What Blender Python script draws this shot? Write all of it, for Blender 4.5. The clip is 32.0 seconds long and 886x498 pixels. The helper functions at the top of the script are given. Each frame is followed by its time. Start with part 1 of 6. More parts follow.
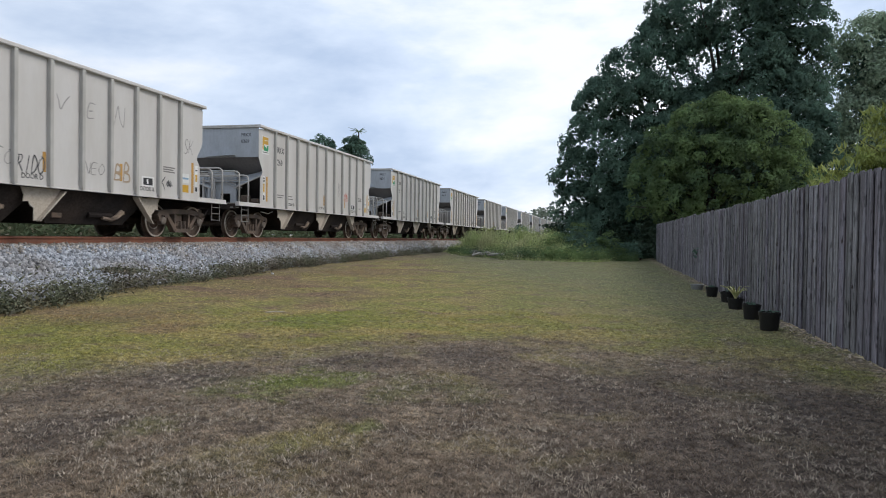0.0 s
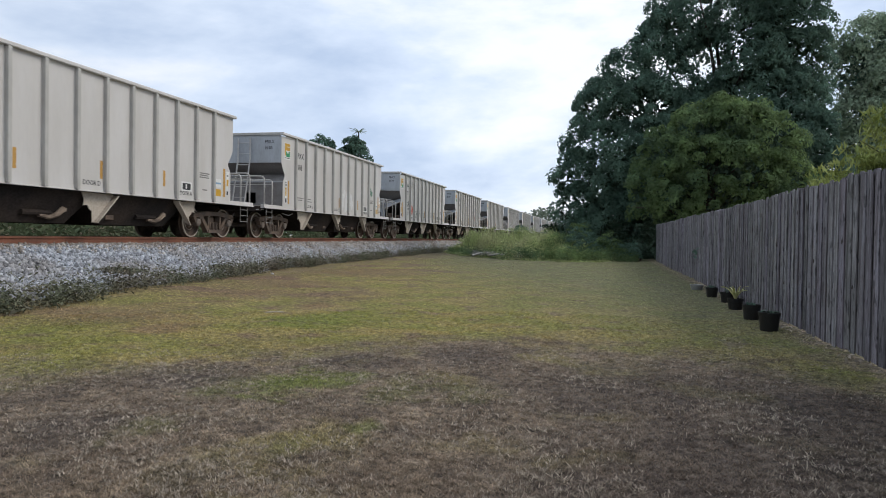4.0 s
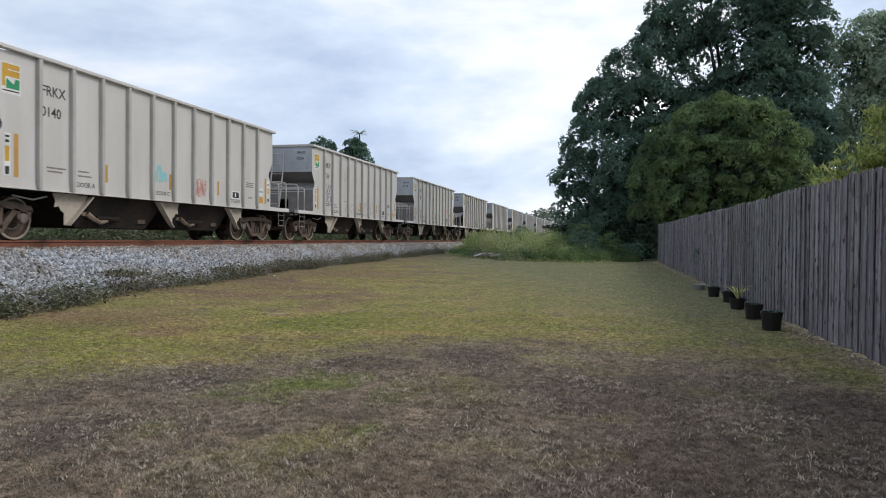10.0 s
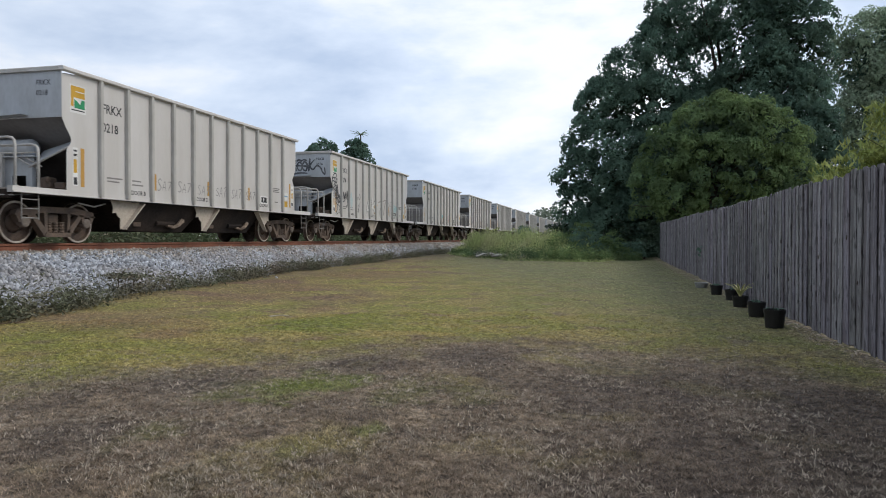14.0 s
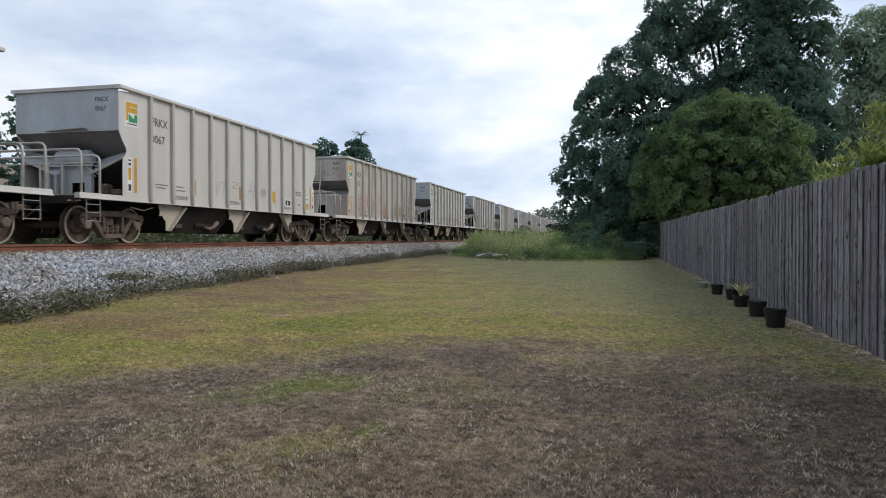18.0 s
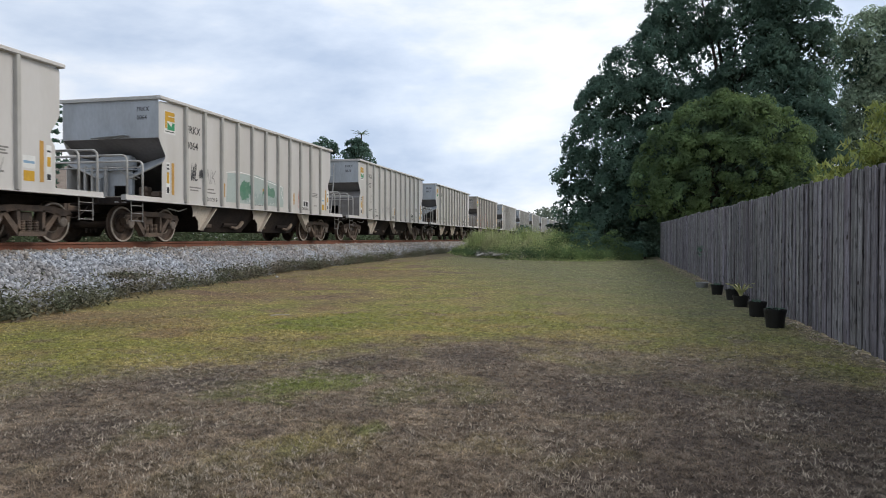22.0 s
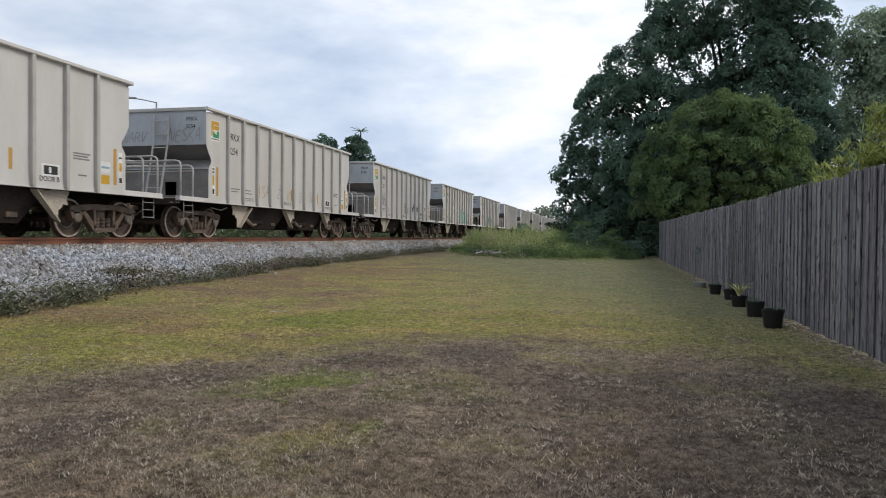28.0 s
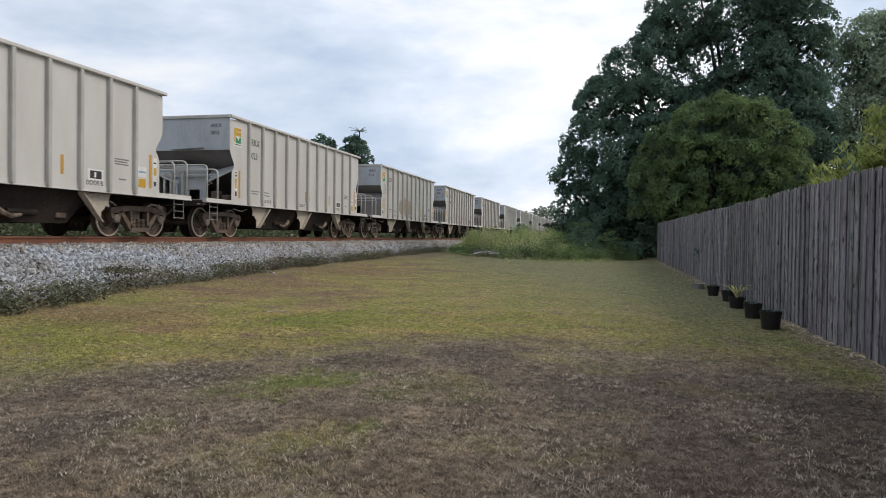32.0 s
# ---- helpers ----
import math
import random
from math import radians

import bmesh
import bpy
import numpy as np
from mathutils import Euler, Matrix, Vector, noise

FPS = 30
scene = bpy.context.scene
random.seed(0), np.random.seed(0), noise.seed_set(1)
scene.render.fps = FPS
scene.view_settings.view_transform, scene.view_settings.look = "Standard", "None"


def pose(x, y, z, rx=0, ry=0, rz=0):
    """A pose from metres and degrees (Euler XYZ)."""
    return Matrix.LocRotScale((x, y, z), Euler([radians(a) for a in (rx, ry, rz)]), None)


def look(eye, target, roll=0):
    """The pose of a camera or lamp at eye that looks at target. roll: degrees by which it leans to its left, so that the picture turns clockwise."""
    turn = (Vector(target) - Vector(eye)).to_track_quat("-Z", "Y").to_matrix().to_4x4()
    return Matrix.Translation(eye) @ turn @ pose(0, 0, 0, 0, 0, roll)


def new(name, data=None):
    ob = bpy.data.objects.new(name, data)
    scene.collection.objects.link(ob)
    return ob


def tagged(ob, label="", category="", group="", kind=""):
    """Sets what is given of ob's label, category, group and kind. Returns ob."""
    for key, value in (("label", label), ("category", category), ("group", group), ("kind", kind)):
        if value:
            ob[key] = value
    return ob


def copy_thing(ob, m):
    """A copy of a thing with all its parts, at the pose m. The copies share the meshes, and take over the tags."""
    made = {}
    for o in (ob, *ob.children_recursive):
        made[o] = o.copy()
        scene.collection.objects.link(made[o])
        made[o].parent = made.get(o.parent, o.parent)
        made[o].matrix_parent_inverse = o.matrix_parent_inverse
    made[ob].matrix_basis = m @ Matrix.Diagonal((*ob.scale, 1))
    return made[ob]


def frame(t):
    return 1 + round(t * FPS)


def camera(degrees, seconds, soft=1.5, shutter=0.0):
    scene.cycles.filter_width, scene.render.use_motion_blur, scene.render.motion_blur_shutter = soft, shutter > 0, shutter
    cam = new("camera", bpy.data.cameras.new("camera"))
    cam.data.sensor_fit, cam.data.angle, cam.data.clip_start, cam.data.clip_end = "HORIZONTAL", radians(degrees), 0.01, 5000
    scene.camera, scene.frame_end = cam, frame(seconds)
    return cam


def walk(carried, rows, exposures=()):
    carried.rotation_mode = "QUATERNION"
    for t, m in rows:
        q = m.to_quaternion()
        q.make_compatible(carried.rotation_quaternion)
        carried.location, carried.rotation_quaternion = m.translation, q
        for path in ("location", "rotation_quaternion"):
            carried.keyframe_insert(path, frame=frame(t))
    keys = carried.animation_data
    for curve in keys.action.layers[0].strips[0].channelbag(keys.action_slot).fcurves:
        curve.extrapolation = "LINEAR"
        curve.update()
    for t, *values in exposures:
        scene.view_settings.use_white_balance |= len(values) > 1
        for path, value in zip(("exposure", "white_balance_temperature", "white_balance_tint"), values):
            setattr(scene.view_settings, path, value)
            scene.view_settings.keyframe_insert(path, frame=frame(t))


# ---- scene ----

# ---------------------------------------------------------------- camera
EYE_H = 1.15
cam = camera(64.3, 32.0, soft=0.9, shutter=0.15)
TURNS = [(0, 89.047, -0.821, 13.04), (1.5, 89.059, -0.80, 13.035), (3.0, 89.062, -0.85, 13.043), (5.5, 89.077, -0.86, 13.03),
         (7, 89.108, -0.841, 13.05), (8, 89.125, -0.768, 13.085), (9, 89.148, -0.69, 13.111), (10, 89.169, -0.515, 13.152),
         (11, 89.18, -0.313, 13.205), (12, 89.186, -0.16, 13.24), (13, 89.175, -0.12, 13.29), (14, 89.181, -0.06, 13.306),
         (16.5, 89.20, 0.06, 13.335), (18, 89.187, 0.05, 13.345), (19, 89.166, -0.005, 13.356), (20, 89.154, -0.038, 13.364),
         (21, 89.146, -0.08, 13.365), (22, 89.135, -0.105, 13.352), (23, 89.118, -0.13, 13.33), (24, 89.069, -0.235, 13.335),
         (25, 89.023, -0.346, 13.372), (25.5, 89.006, -0.39, 13.368), (27.5, 88.972, -0.475, 13.275), (28.5, 88.957, -0.56, 13.235),
         (29.5, 88.96, -0.62, 13.205), (31, 88.977, -0.665, 13.15), (32, 88.997, -0.735, 13.119)]
walk(cam, [(t, pose(0, 0, EYE_H, rx, ry, rz)) for t, rx, ry, rz in TURNS],
     [(0, 0.0, 6230, 10), (8, 0.0, 6280, 10), (16, 0.0, 6310, 10), (24, 0.0, 6430, 10), (32, 0.0, 6570, 10)])

# ---------------------------------------------------------------- world and light
SUN_AZ, SUN_EL = radians(71), radians(43)     # azimuth from +y towards +x
world = bpy.data.worlds.new("sky")
scene.world = world
world.use_nodes = True
wn, wl = world.node_tree.nodes, world.node_tree.links
wn.clear()
w_out = wn.new("ShaderNodeOutputWorld")
w_bg = wn.new("ShaderNodeBackground")
sky = wn.new("ShaderNodeTexSky")
sky.sky_type = "NISHITA"
sky.sun_disc = False
sky.sun_elevation, sky.sun_rotation = SUN_EL, SUN_AZ
sky.air_density, sky.dust_density = 1.0, 2.0
w_co = wn.new("ShaderNodeTexCoord")
w_map = wn.new("ShaderNodeMapping")
w_map.inputs["Scale"].default_value = (1.0, 1.0, 2.2)
w_map.inputs["Rotation"].default_value = (0.0, 0.0, radians(32))
w_map.inputs["Location"].default_value = (2.7, 1.9, 0.33)
w_n1 = wn.new("ShaderNodeTexNoise")
w_n1.inputs["Scale"].default_value, w_n1.inputs["Detail"].default_value = 2.1, 7.0
w_n1.inputs["Roughness"].default_value, w_n1.inputs["Distortion"].default_value = 0.56, 0.2
w_r1 = wn.new("ShaderNodeValToRGB")
w_r1.color_ramp.elements[0].position, w_r1.color_ramp.elements[0].color = 0.34, (0.54, 0.645, 0.82, 1)
w_r1.color_ramp.elements[1].position, w_r1.color_ramp.elements[1].color = 0.60, (1.0, 1.02, 1.05, 1)
w_e = w_r1.color_ramp.elements.new(0.48)
w_e.color = (0.745, 0.835, 0.975, 1)
w_cl = wn.new("ShaderNodeMix")
w_cl.data_type, w_cl.blend_type = "RGBA", "MIX"
w_cl.inputs[0].default_value = 0.93
w_sc = wn.new("ShaderNodeVectorMath")
w_sc.operation = "SCALE"
w_sc.inputs["Scale"].default_value = 0.12
w_bg.inputs["Strength"].default_value = 1.0
wl.new(w_co.outputs["Generated"], w_map.inputs["Vector"])
wl.new(w_map.outputs["Vector"], w_n1.inputs["Vector"])
# small billows on the cloud cover
w_m2 = wn.new("ShaderNodeMapping")
w_m2.inputs["Scale"].default_value, w_m2.inputs["Location"].default_value = (1.0, 1.0, 3.4), (0.4, 5.1, 1.2)
w_n2 = wn.new("ShaderNodeTexNoise")
w_n2.inputs["Scale"].default_value, w_n2.inputs["Detail"].default_value = 6.0, 6.0
w_n2.inputs["Roughness"].default_value = 0.52
w_bl = wn.new("ShaderNodeMath")
w_bl.operation = "MULTIPLY_ADD"
w_bl.inputs[1].default_value = 0.34
w_of = wn.new("ShaderNodeMath")
w_of.operation = "SUBTRACT"
w_of.inputs[1].default_value = 0.17
wl.new(w_co.outputs["Generated"], w_m2.inputs["Vector"])
wl.new(w_m2.outputs["Vector"], w_n2.inputs["Vector"])
wl.new(w_n2.outputs["Fac"], w_bl.inputs[0])
wl.new(w_n1.outputs["Fac"], w_bl.inputs[2])
wl.new(w_bl.outputs[0], w_of.inputs[0])
wl.new(w_of.outputs[0], w_r1.inputs["Fac"])
wl.new(sky.outputs["Color"], w_sc.inputs[0])
wl.new(w_sc.outputs["Vector"], w_cl.inputs[6])
wl.new(w_r1.outputs["Color"], w_cl.inputs[7])
# the cloud is thinner and brighter towards the side where the sun stands
w_dot = wn.new("ShaderNodeVectorMath")
w_dot.operation = "DOT_PRODUCT"
w_dot.inputs[1].default_value = (math.sin(radians(20)), math.cos(radians(20)), 0.0)
w_gl = wn.new("ShaderNodeMapRange")
w_gl.interpolation_type = "SMOOTHSTEP"
w_gl.inputs["From Min"].default_value, w_gl.inputs["From Max"].default_value = 0.30, 0.90
w_gl.inputs["To Min"].default_value, w_gl.inputs["To Max"].default_value = 0.95, 1.07
w_br = wn.new("ShaderNodeVectorMath")
w_br.operation = "SCALE"
wl.new(w_co.outputs["Generated"], w_dot.inputs[0])
wl.new(w_dot.outputs["Value"], w_gl.inputs["Value"])
wl.new(w_cl.outputs[2], w_br.inputs[0])
wl.new(w_gl.outputs["Result"], w_br.inputs["Scale"])
wl.new(w_br.outputs["Vector"], w_bg.inputs["Color"])
wl.new(w_bg.outputs["Background"], w_out.inputs["Surface"])

sun = new("sun", bpy.data.lights.new("sun", "SUN"))
sun.data.energy, sun.data.angle, sun.data.color = 1.65, radians(24), (1.0, 0.91, 0.78)
sun.matrix_world = look((math.sin(SUN_AZ) * math.cos(SUN_EL) * 50, math.cos(SUN_AZ) * math.cos(SUN_EL) * 50, math.sin(SUN_EL) * 50), (0, 0, 0))


# ---------------------------------------------------------------- materials
def mat(name, color, rough=0.7, metal=0.0, color2=None, scale=1.5, fine=30.0, amount=0.5, grain=0.15, bump=0.15, stretch=(1, 1, 1),
        low=0.4, high=0.65, island=0.0, spec=0.4, thin=0.0, coords="Object", each=0.0):
    """A surface with stains at one scale and grain and relief at another."""
    m = bpy.data.materials.new(name)
    m.use_nodes = True
    n, l = m.node_tree.nodes, m.node_tree.links
    b = n["Principled BSDF"]
    b.inputs["Roughness"].default_value, b.inputs["Metallic"].default_value = rough, metal
    b.inputs["Specular IOR Level"].default_value = spec
    co = n.new("ShaderNodeTexCoord")
    mp = n.new("ShaderNodeMapping")
    mp.inputs["Scale"].default_value = stretch
    l.new(co.outputs[coords], mp.inputs["Vector"])
    if each:
        oi = n.new("ShaderNodeObjectInfo")
        sh = n.new("ShaderNodeMath")
        sh.operation = "MULTIPLY"
        sh.inputs[1].default_value = 61.0
        l.new(oi.outputs["Random"], sh.inputs[0])
        l.new(sh.outputs[0], mp.inputs["Location"])
    big = n.new("ShaderNodeTexNoise")
    big.inputs["Scale"].default_value, big.inputs["Detail"].default_value = scale, 6
    l.new(mp.outputs["Vector"], big.inputs["Vector"])
    rp = n.new("ShaderNodeMapRange")
    rp.inputs["From Min"].default_value, rp.inputs["From Max"].default_value = low, high
    rp.inputs["To Max"].default_value = amount
    l.new(big.outputs["Fac"], rp.inputs["Value"])
    mx = n.new("ShaderNodeMix")
    mx.data_type = "RGBA"
    c2 = color2 or tuple(c * 0.55 for c in color)
    mx.inputs[6].default_value, mx.inputs[7].default_value = (*color, 1), (*c2, 1)
    l.new(rp.outputs["Result"], mx.inputs[0])
    fi = n.new("ShaderNodeTexNoise")
    fi.inputs["Scale"].default_value, fi.inputs["Detail"].default_value = fine, 4
    l.new(mp.outputs["Vector"], fi.inputs["Vector"])
    fr = n.new("ShaderNodeMapRange")
    fr.inputs["From Min"].default_value, fr.inputs["From Max"].default_value = 0.3, 0.7
    fr.inputs["To Min"].default_value, fr.inputs["To Max"].default_value = 1 - grain, 1 + grain
    l.new(fi.outputs["Fac"], fr.inputs["Value"])
    hs = n.new("ShaderNodeHueSaturation")
    l.new(mx.outputs[2], hs.inputs["Color"])
    l.new(fr.outputs["Result"], hs.inputs["Value"])
    last = hs.outputs["Color"]
    if island:
        ge = n.new("ShaderNodeNewGeometry")
        ir = n.new("ShaderNodeMapRange")
        ir.inputs["To Min"].default_value, ir.inputs["To Max"].default_value = 1 - island, 1 + island
        l.new(ge.outputs["Random Per Island"], ir.inputs["Value"])
        h2 = n.new("ShaderNodeHueSaturation")
        l.new(last, h2.inputs["Color"])
        l.new(ir.outputs["Result"], h2.inputs["Value"])
        last = h2.outputs["Color"]
    if each:
        kn = n.new("ShaderNodeTexNoise")
        kn.inputs["Scale"].default_value, kn.inputs["Detail"].default_value = 5.5, 2
        km = n.new("ShaderNodeMapping")
        km.inputs["Scale"].default_value = (2.4, 2.4, 1.0)
        l.new(co.outputs["Object"], km.inputs["Vector"])
        l.new(sh.outputs[0], km.inputs["Location"])
        l.new(km.outputs["Vector"], kn.inputs["Vector"])
        kr = n.new("ShaderNodeMapRange")
        kr.inputs["From Min"].default_value, kr.inputs["From Max"].default_value = 0.58, 0.64
        kr.inputs["To Min"].default_value, kr.inputs["To Max"].default_value = 1.0, 0.4
        l.new(kn.outputs["Fac"], kr.inputs["Value"])
        hk = n.new("ShaderNodeHueSaturation")
        l.new(last, hk.inputs["Color"])
        l.new(kr.outputs["Result"], hk.inputs["Value"])
        last = hk.outputs["Color"]
        orr = n.new("ShaderNodeMapRange")
        orr.inputs["To Min"].default_value, orr.inputs["To Max"].default_value = 1 - each, 1 + each
        l.new(oi.outputs["Random"], orr.inputs["Value"])
        h3 = n.new("ShaderNodeHueSaturation")
        l.new(last, h3.inputs["Color"])
        l.new(orr.outputs["Result"], h3.inputs["Value"])
        wn_ = n.new("ShaderNodeTexWhiteNoise")
        wn_.noise_dimensions = "1D"
        l.new(sh.outputs[0], wn_.inputs["W"])
        sr = n.new("ShaderNodeMapRange")
        sr.inputs["To Min"].default_value, sr.inputs["To Max"].default_value = 0.2, 1.9
        l.new(wn_.outputs["Value"], sr.inputs["Value"])
        l.new(sr.outputs["Result"], h3.inputs["Saturation"])
        last = h3.outputs["Color"]
    l.new(last, b.inputs["Base Color"])
    if bump:
        bp = n.new("ShaderNodeBump")
        bp.inputs["Strength"].default_value, bp.inputs["Distance"].default_value = bump, 0.02
        l.new(fi.outputs["Fac"], bp.inputs["Height"])
        l.new(bp.outputs["Normal"], b.inputs["Normal"])
    if thin:
        tr = n.new("ShaderNodeBsdfTranslucent")
        ms = n.new("ShaderNodeMixShader")
        ms.inputs[0].default_value = thin
        l.new(last, tr.inputs["Color"])
        l.new(b.outputs["BSDF"], ms.inputs[1])
        l.new(tr.outputs["BSDF"], ms.inputs[2])
        l.new(ms.outputs["Shader"], n["Material Output"].inputs["Surface"])
    return m


PAINT = mat("car_paint", (0.585, 0.567, 0.550), 0.4, spec=0.5, color2=(0.47, 0.445, 0.41), scale=0.6, fine=9, amount=0.5, grain=0.02, bump=0.05, stretch=(1, 2.2, 0.55))
PAINT_OLD = mat("car_paint_dusty", (0.50, 0.475, 0.44), 0.6, color2=(0.30, 0.245, 0.20), scale=1.1, fine=9, amount=0.75, grain=0.07, bump=0.06, stretch=(1, 2.2, 0.5))
# ribs: shade of the faces turned from the light, put into the paint
RIBPAINT_SHADED = mat("rib_paint", (0.455, 0.445, 0.42), 0.45, color2=(0.32, 0.30, 0.27), scale=2, fine=14, amount=0.5, grain=0.07, bump=0.05, stretch=(1, 1, 0.3))
# car paint with the bluish shade of the ends mixed into its colour
ENDPAINT_SHADED = mat("end_paint", (0.425, 0.455, 0.490), 0.5, color2=(0.305, 0.318, 0.332), scale=1.3, fine=10, amount=0.6, grain=0.06, bump=0.05, stretch=(1.6, 1, 0.6))
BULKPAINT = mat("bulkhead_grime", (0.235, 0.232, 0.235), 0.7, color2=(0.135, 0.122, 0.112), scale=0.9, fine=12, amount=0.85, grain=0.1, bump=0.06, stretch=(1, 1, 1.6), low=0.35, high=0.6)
# grime, plus the shade under the overhanging end painted into the colour
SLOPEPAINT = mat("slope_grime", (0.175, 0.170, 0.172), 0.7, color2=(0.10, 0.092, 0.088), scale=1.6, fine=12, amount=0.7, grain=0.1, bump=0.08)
STEPIRON = mat("step_iron", (0.26, 0.25, 0.24), 0.6, color2=(0.14, 0.12, 0.10), scale=5, fine=30, amount=0.6, grain=0.1, bump=0.05)
RAILPAINT = mat("handrail_paint", (0.47, 0.465, 0.45), 0.5, color2=(0.32, 0.29, 0.26), scale=5, fine=30, amount=0.5, grain=0.08, bump=0.05)
UNDER = mat("underframe_grime", (0.027, 0.023, 0.022), 0.9, spec=0.12, color2=(0.062, 0.047, 0.038), scale=1.5, fine=20, amount=0.6, grain=0.25, bump=0.2)
BRACE = mat("brace_paint", (0.42, 0.37, 0.31), 0.75, color2=(0.06, 0.045, 0.036), scale=2.0, fine=20, low=0.5, high=0.62, amount=0.95, grain=0.15, bump=0.1)
GEAR = mat("latch_rust", (0.27, 0.21, 0.16), 0.8, color2=(0.07, 0.05, 0.04), scale=3, fine=30, amount=0.9, grain=0.2, bump=0.2)
CAST = mat("cast_steel", (0.093, 0.071, 0.058), 0.8, color2=(0.170, 0.120, 0.088), scale=4, fine=35, amount=0.7, grain=0.2, bump=0.25)
WHEEL = mat("wheel_steel", (0.085, 0.062, 0.050), 0.75, metal=0.2, color2=(0.17, 0.12, 0.09), scale=3, fine=35, amount=0.7, grain=0.2, bump=0.2)
TREAD = mat("bright_rim", (0.50, 0.45, 0.39), 0.5, metal=0.4, color2=(0.28, 0.22, 0.17), scale=4, fine=30, amount=0.7, grain=0.15, bump=0.1)
RAIL = mat("rail_rust", (0.21, 0.085, 0.05), 0.8, color2=(0.13, 0.06, 0.042), scale=1.2, fine=40, amount=0.7, grain=0.2, bump=0.2)
RAILTOP = mat("rail_head", (0.33, 0.27, 0.23), 0.4, metal=0.6, scale=2, fine=40, grain=0.15, bump=0.05)
TIE = mat("sleeper_wood", (0.09, 0.07, 0.055), 0.9, color2=(0.15, 0.13, 0.11), scale=3, fine=30, grain=0.25, bump=0.3, stretch=(1, 6, 1))
STONE = mat("ballast_stone", (0.315, 0.335, 0.372), 0.85, color2=(0.25, 0.235, 0.225), scale=0.8, fine=18, amount=0.8, grain=0.25, bump=0.3, island=0.48)
STONE_DUSTY = mat("dusty_stone", (0.33, 0.31, 0.285), 0.9, color2=(0.22, 0.18, 0.15), scale=0.8, fine=18, amount=0.8, grain=0.25, bump=0.3, island=0.5)
STONEBED = mat("ballast_bed", (0.13, 0.13, 0.13), 0.9, color2=(0.08, 0.075, 0.07), scale=6, fine=24, amount=0.9, grain=0.4, bump=0.9)
WOOD = mat("weathered_picket", (0.214, 0.208, 0.228), 0.85, each=0.30, color2=(0.088, 0.080, 0.084), scale=3.4, fine=30, amount=0.95, grain=0.5, bump=0.35, stretch=(4, 4, 0.28), coords="Object")
POT = mat("black_plastic", (0.012, 0.012, 0.013), 0.45, scale=5, fine=40, grain=0.2, bump=0.05)
SOIL = mat("potting_soil", (0.05, 0.038, 0.028), 0.95, scale=12, fine=60, grain=0.4, bump=0.8)
BLACK = mat("stencil_black", (0.03, 0.03, 0.033), 0.6, grain=0.2, bump=0)
WHITE = mat("decal_white", (0.75, 0.75, 0.73), 0.5, grain=0.05, bump=0)
YELLOW = mat("decal_yellow", (0.62, 0.36, 0.035), 0.45, grain=0.08, bump=0)
ORANGE = mat("reflector_orange", (0.50, 0.28, 0.06), 0.5, color2=(0.36, 0.22, 0.08), grain=0.1, bump=0)
GREEN = mat("decal_green", (0.03, 0.28, 0.12), 0.5, grain=0.05, bump=0)
BARK = mat("bark", (0.055, 0.045, 0.037), 0.95, color2=(0.03, 0.025, 0.02), scale=4, fine=18, grain=0.35, bump=0.8, stretch=(1, 1, 0.35))
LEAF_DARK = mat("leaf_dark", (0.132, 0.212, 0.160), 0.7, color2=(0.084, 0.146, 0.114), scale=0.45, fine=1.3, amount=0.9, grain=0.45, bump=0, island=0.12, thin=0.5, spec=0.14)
# shade below and inside the crowns is painted into this leaf colour
LEAF_SHADED = mat("leaf_deep", (0.068, 0.104, 0.072), 0.8, color2=(0.044, 0.072, 0.050), scale=0.6, fine=2.5, amount=0.8, grain=0.4, bump=0, island=0.3, thin=0.2, spec=0.15)
LEAF_MID = mat("leaf_mid", (0.165, 0.236, 0.098), 0.65, color2=(0.098, 0.154, 0.082), scale=0.5, fine=1.5, amount=0.9, grain=0.48, bump=0, island=0.12, thin=0.5, spec=0.14)
LEAF_LIGHT = mat("leaf_light", (0.36, 0.40, 0.13), 0.55, color2=(0.09, 0.15, 0.03), scale=0.8, fine=6, amount=0.8, grain=0.25, bump=0, island=0.35, thin=0.35)
# these two far leaf colours have the haze of distance mixed in
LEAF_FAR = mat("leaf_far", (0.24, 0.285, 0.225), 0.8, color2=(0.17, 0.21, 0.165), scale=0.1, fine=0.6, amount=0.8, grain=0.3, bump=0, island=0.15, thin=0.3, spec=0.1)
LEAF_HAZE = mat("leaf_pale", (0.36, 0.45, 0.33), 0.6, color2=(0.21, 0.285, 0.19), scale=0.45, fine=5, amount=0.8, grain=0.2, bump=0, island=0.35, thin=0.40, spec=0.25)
WEED = mat("weed_green", (0.37, 0.44, 0.18), 0.7, color2=(0.45, 0.44, 0.25), scale=0.5, fine=6, amount=0.8, grain=0.25, bump=0, island=0.4, thin=0.3)
WEED_LOW = mat("weed_low", (0.118, 0.130, 0.080), 0.8, color2=(0.155, 0.130, 0.098), scale=0.9, fine=8, amount=0.9, grain=0.25, bump=0, island=0.5, thin=0.2)
STRAW = mat("dead_straw", (0.52, 0.455, 0.375), 0.8, color2=(0.25, 0.21, 0.175), scale=1.5, fine=8, amount=0.8, grain=0.2, bump=0, island=0.45, thin=0.45, spec=0.2)
VERGE = mat("verge_growth", (0.098, 0.132, 0.072), 0.85, color2=(0.125, 0.130, 0.082), scale=0.5, fine=3, amount=0.9, grain=0.3, bump=0, island=0.2, thin=0.3, spec=0.15)
GALV = mat("galvanised", (0.35, 0.36, 0.37), 0.45, metal=0.5, grain=0.1, bump=0.03)
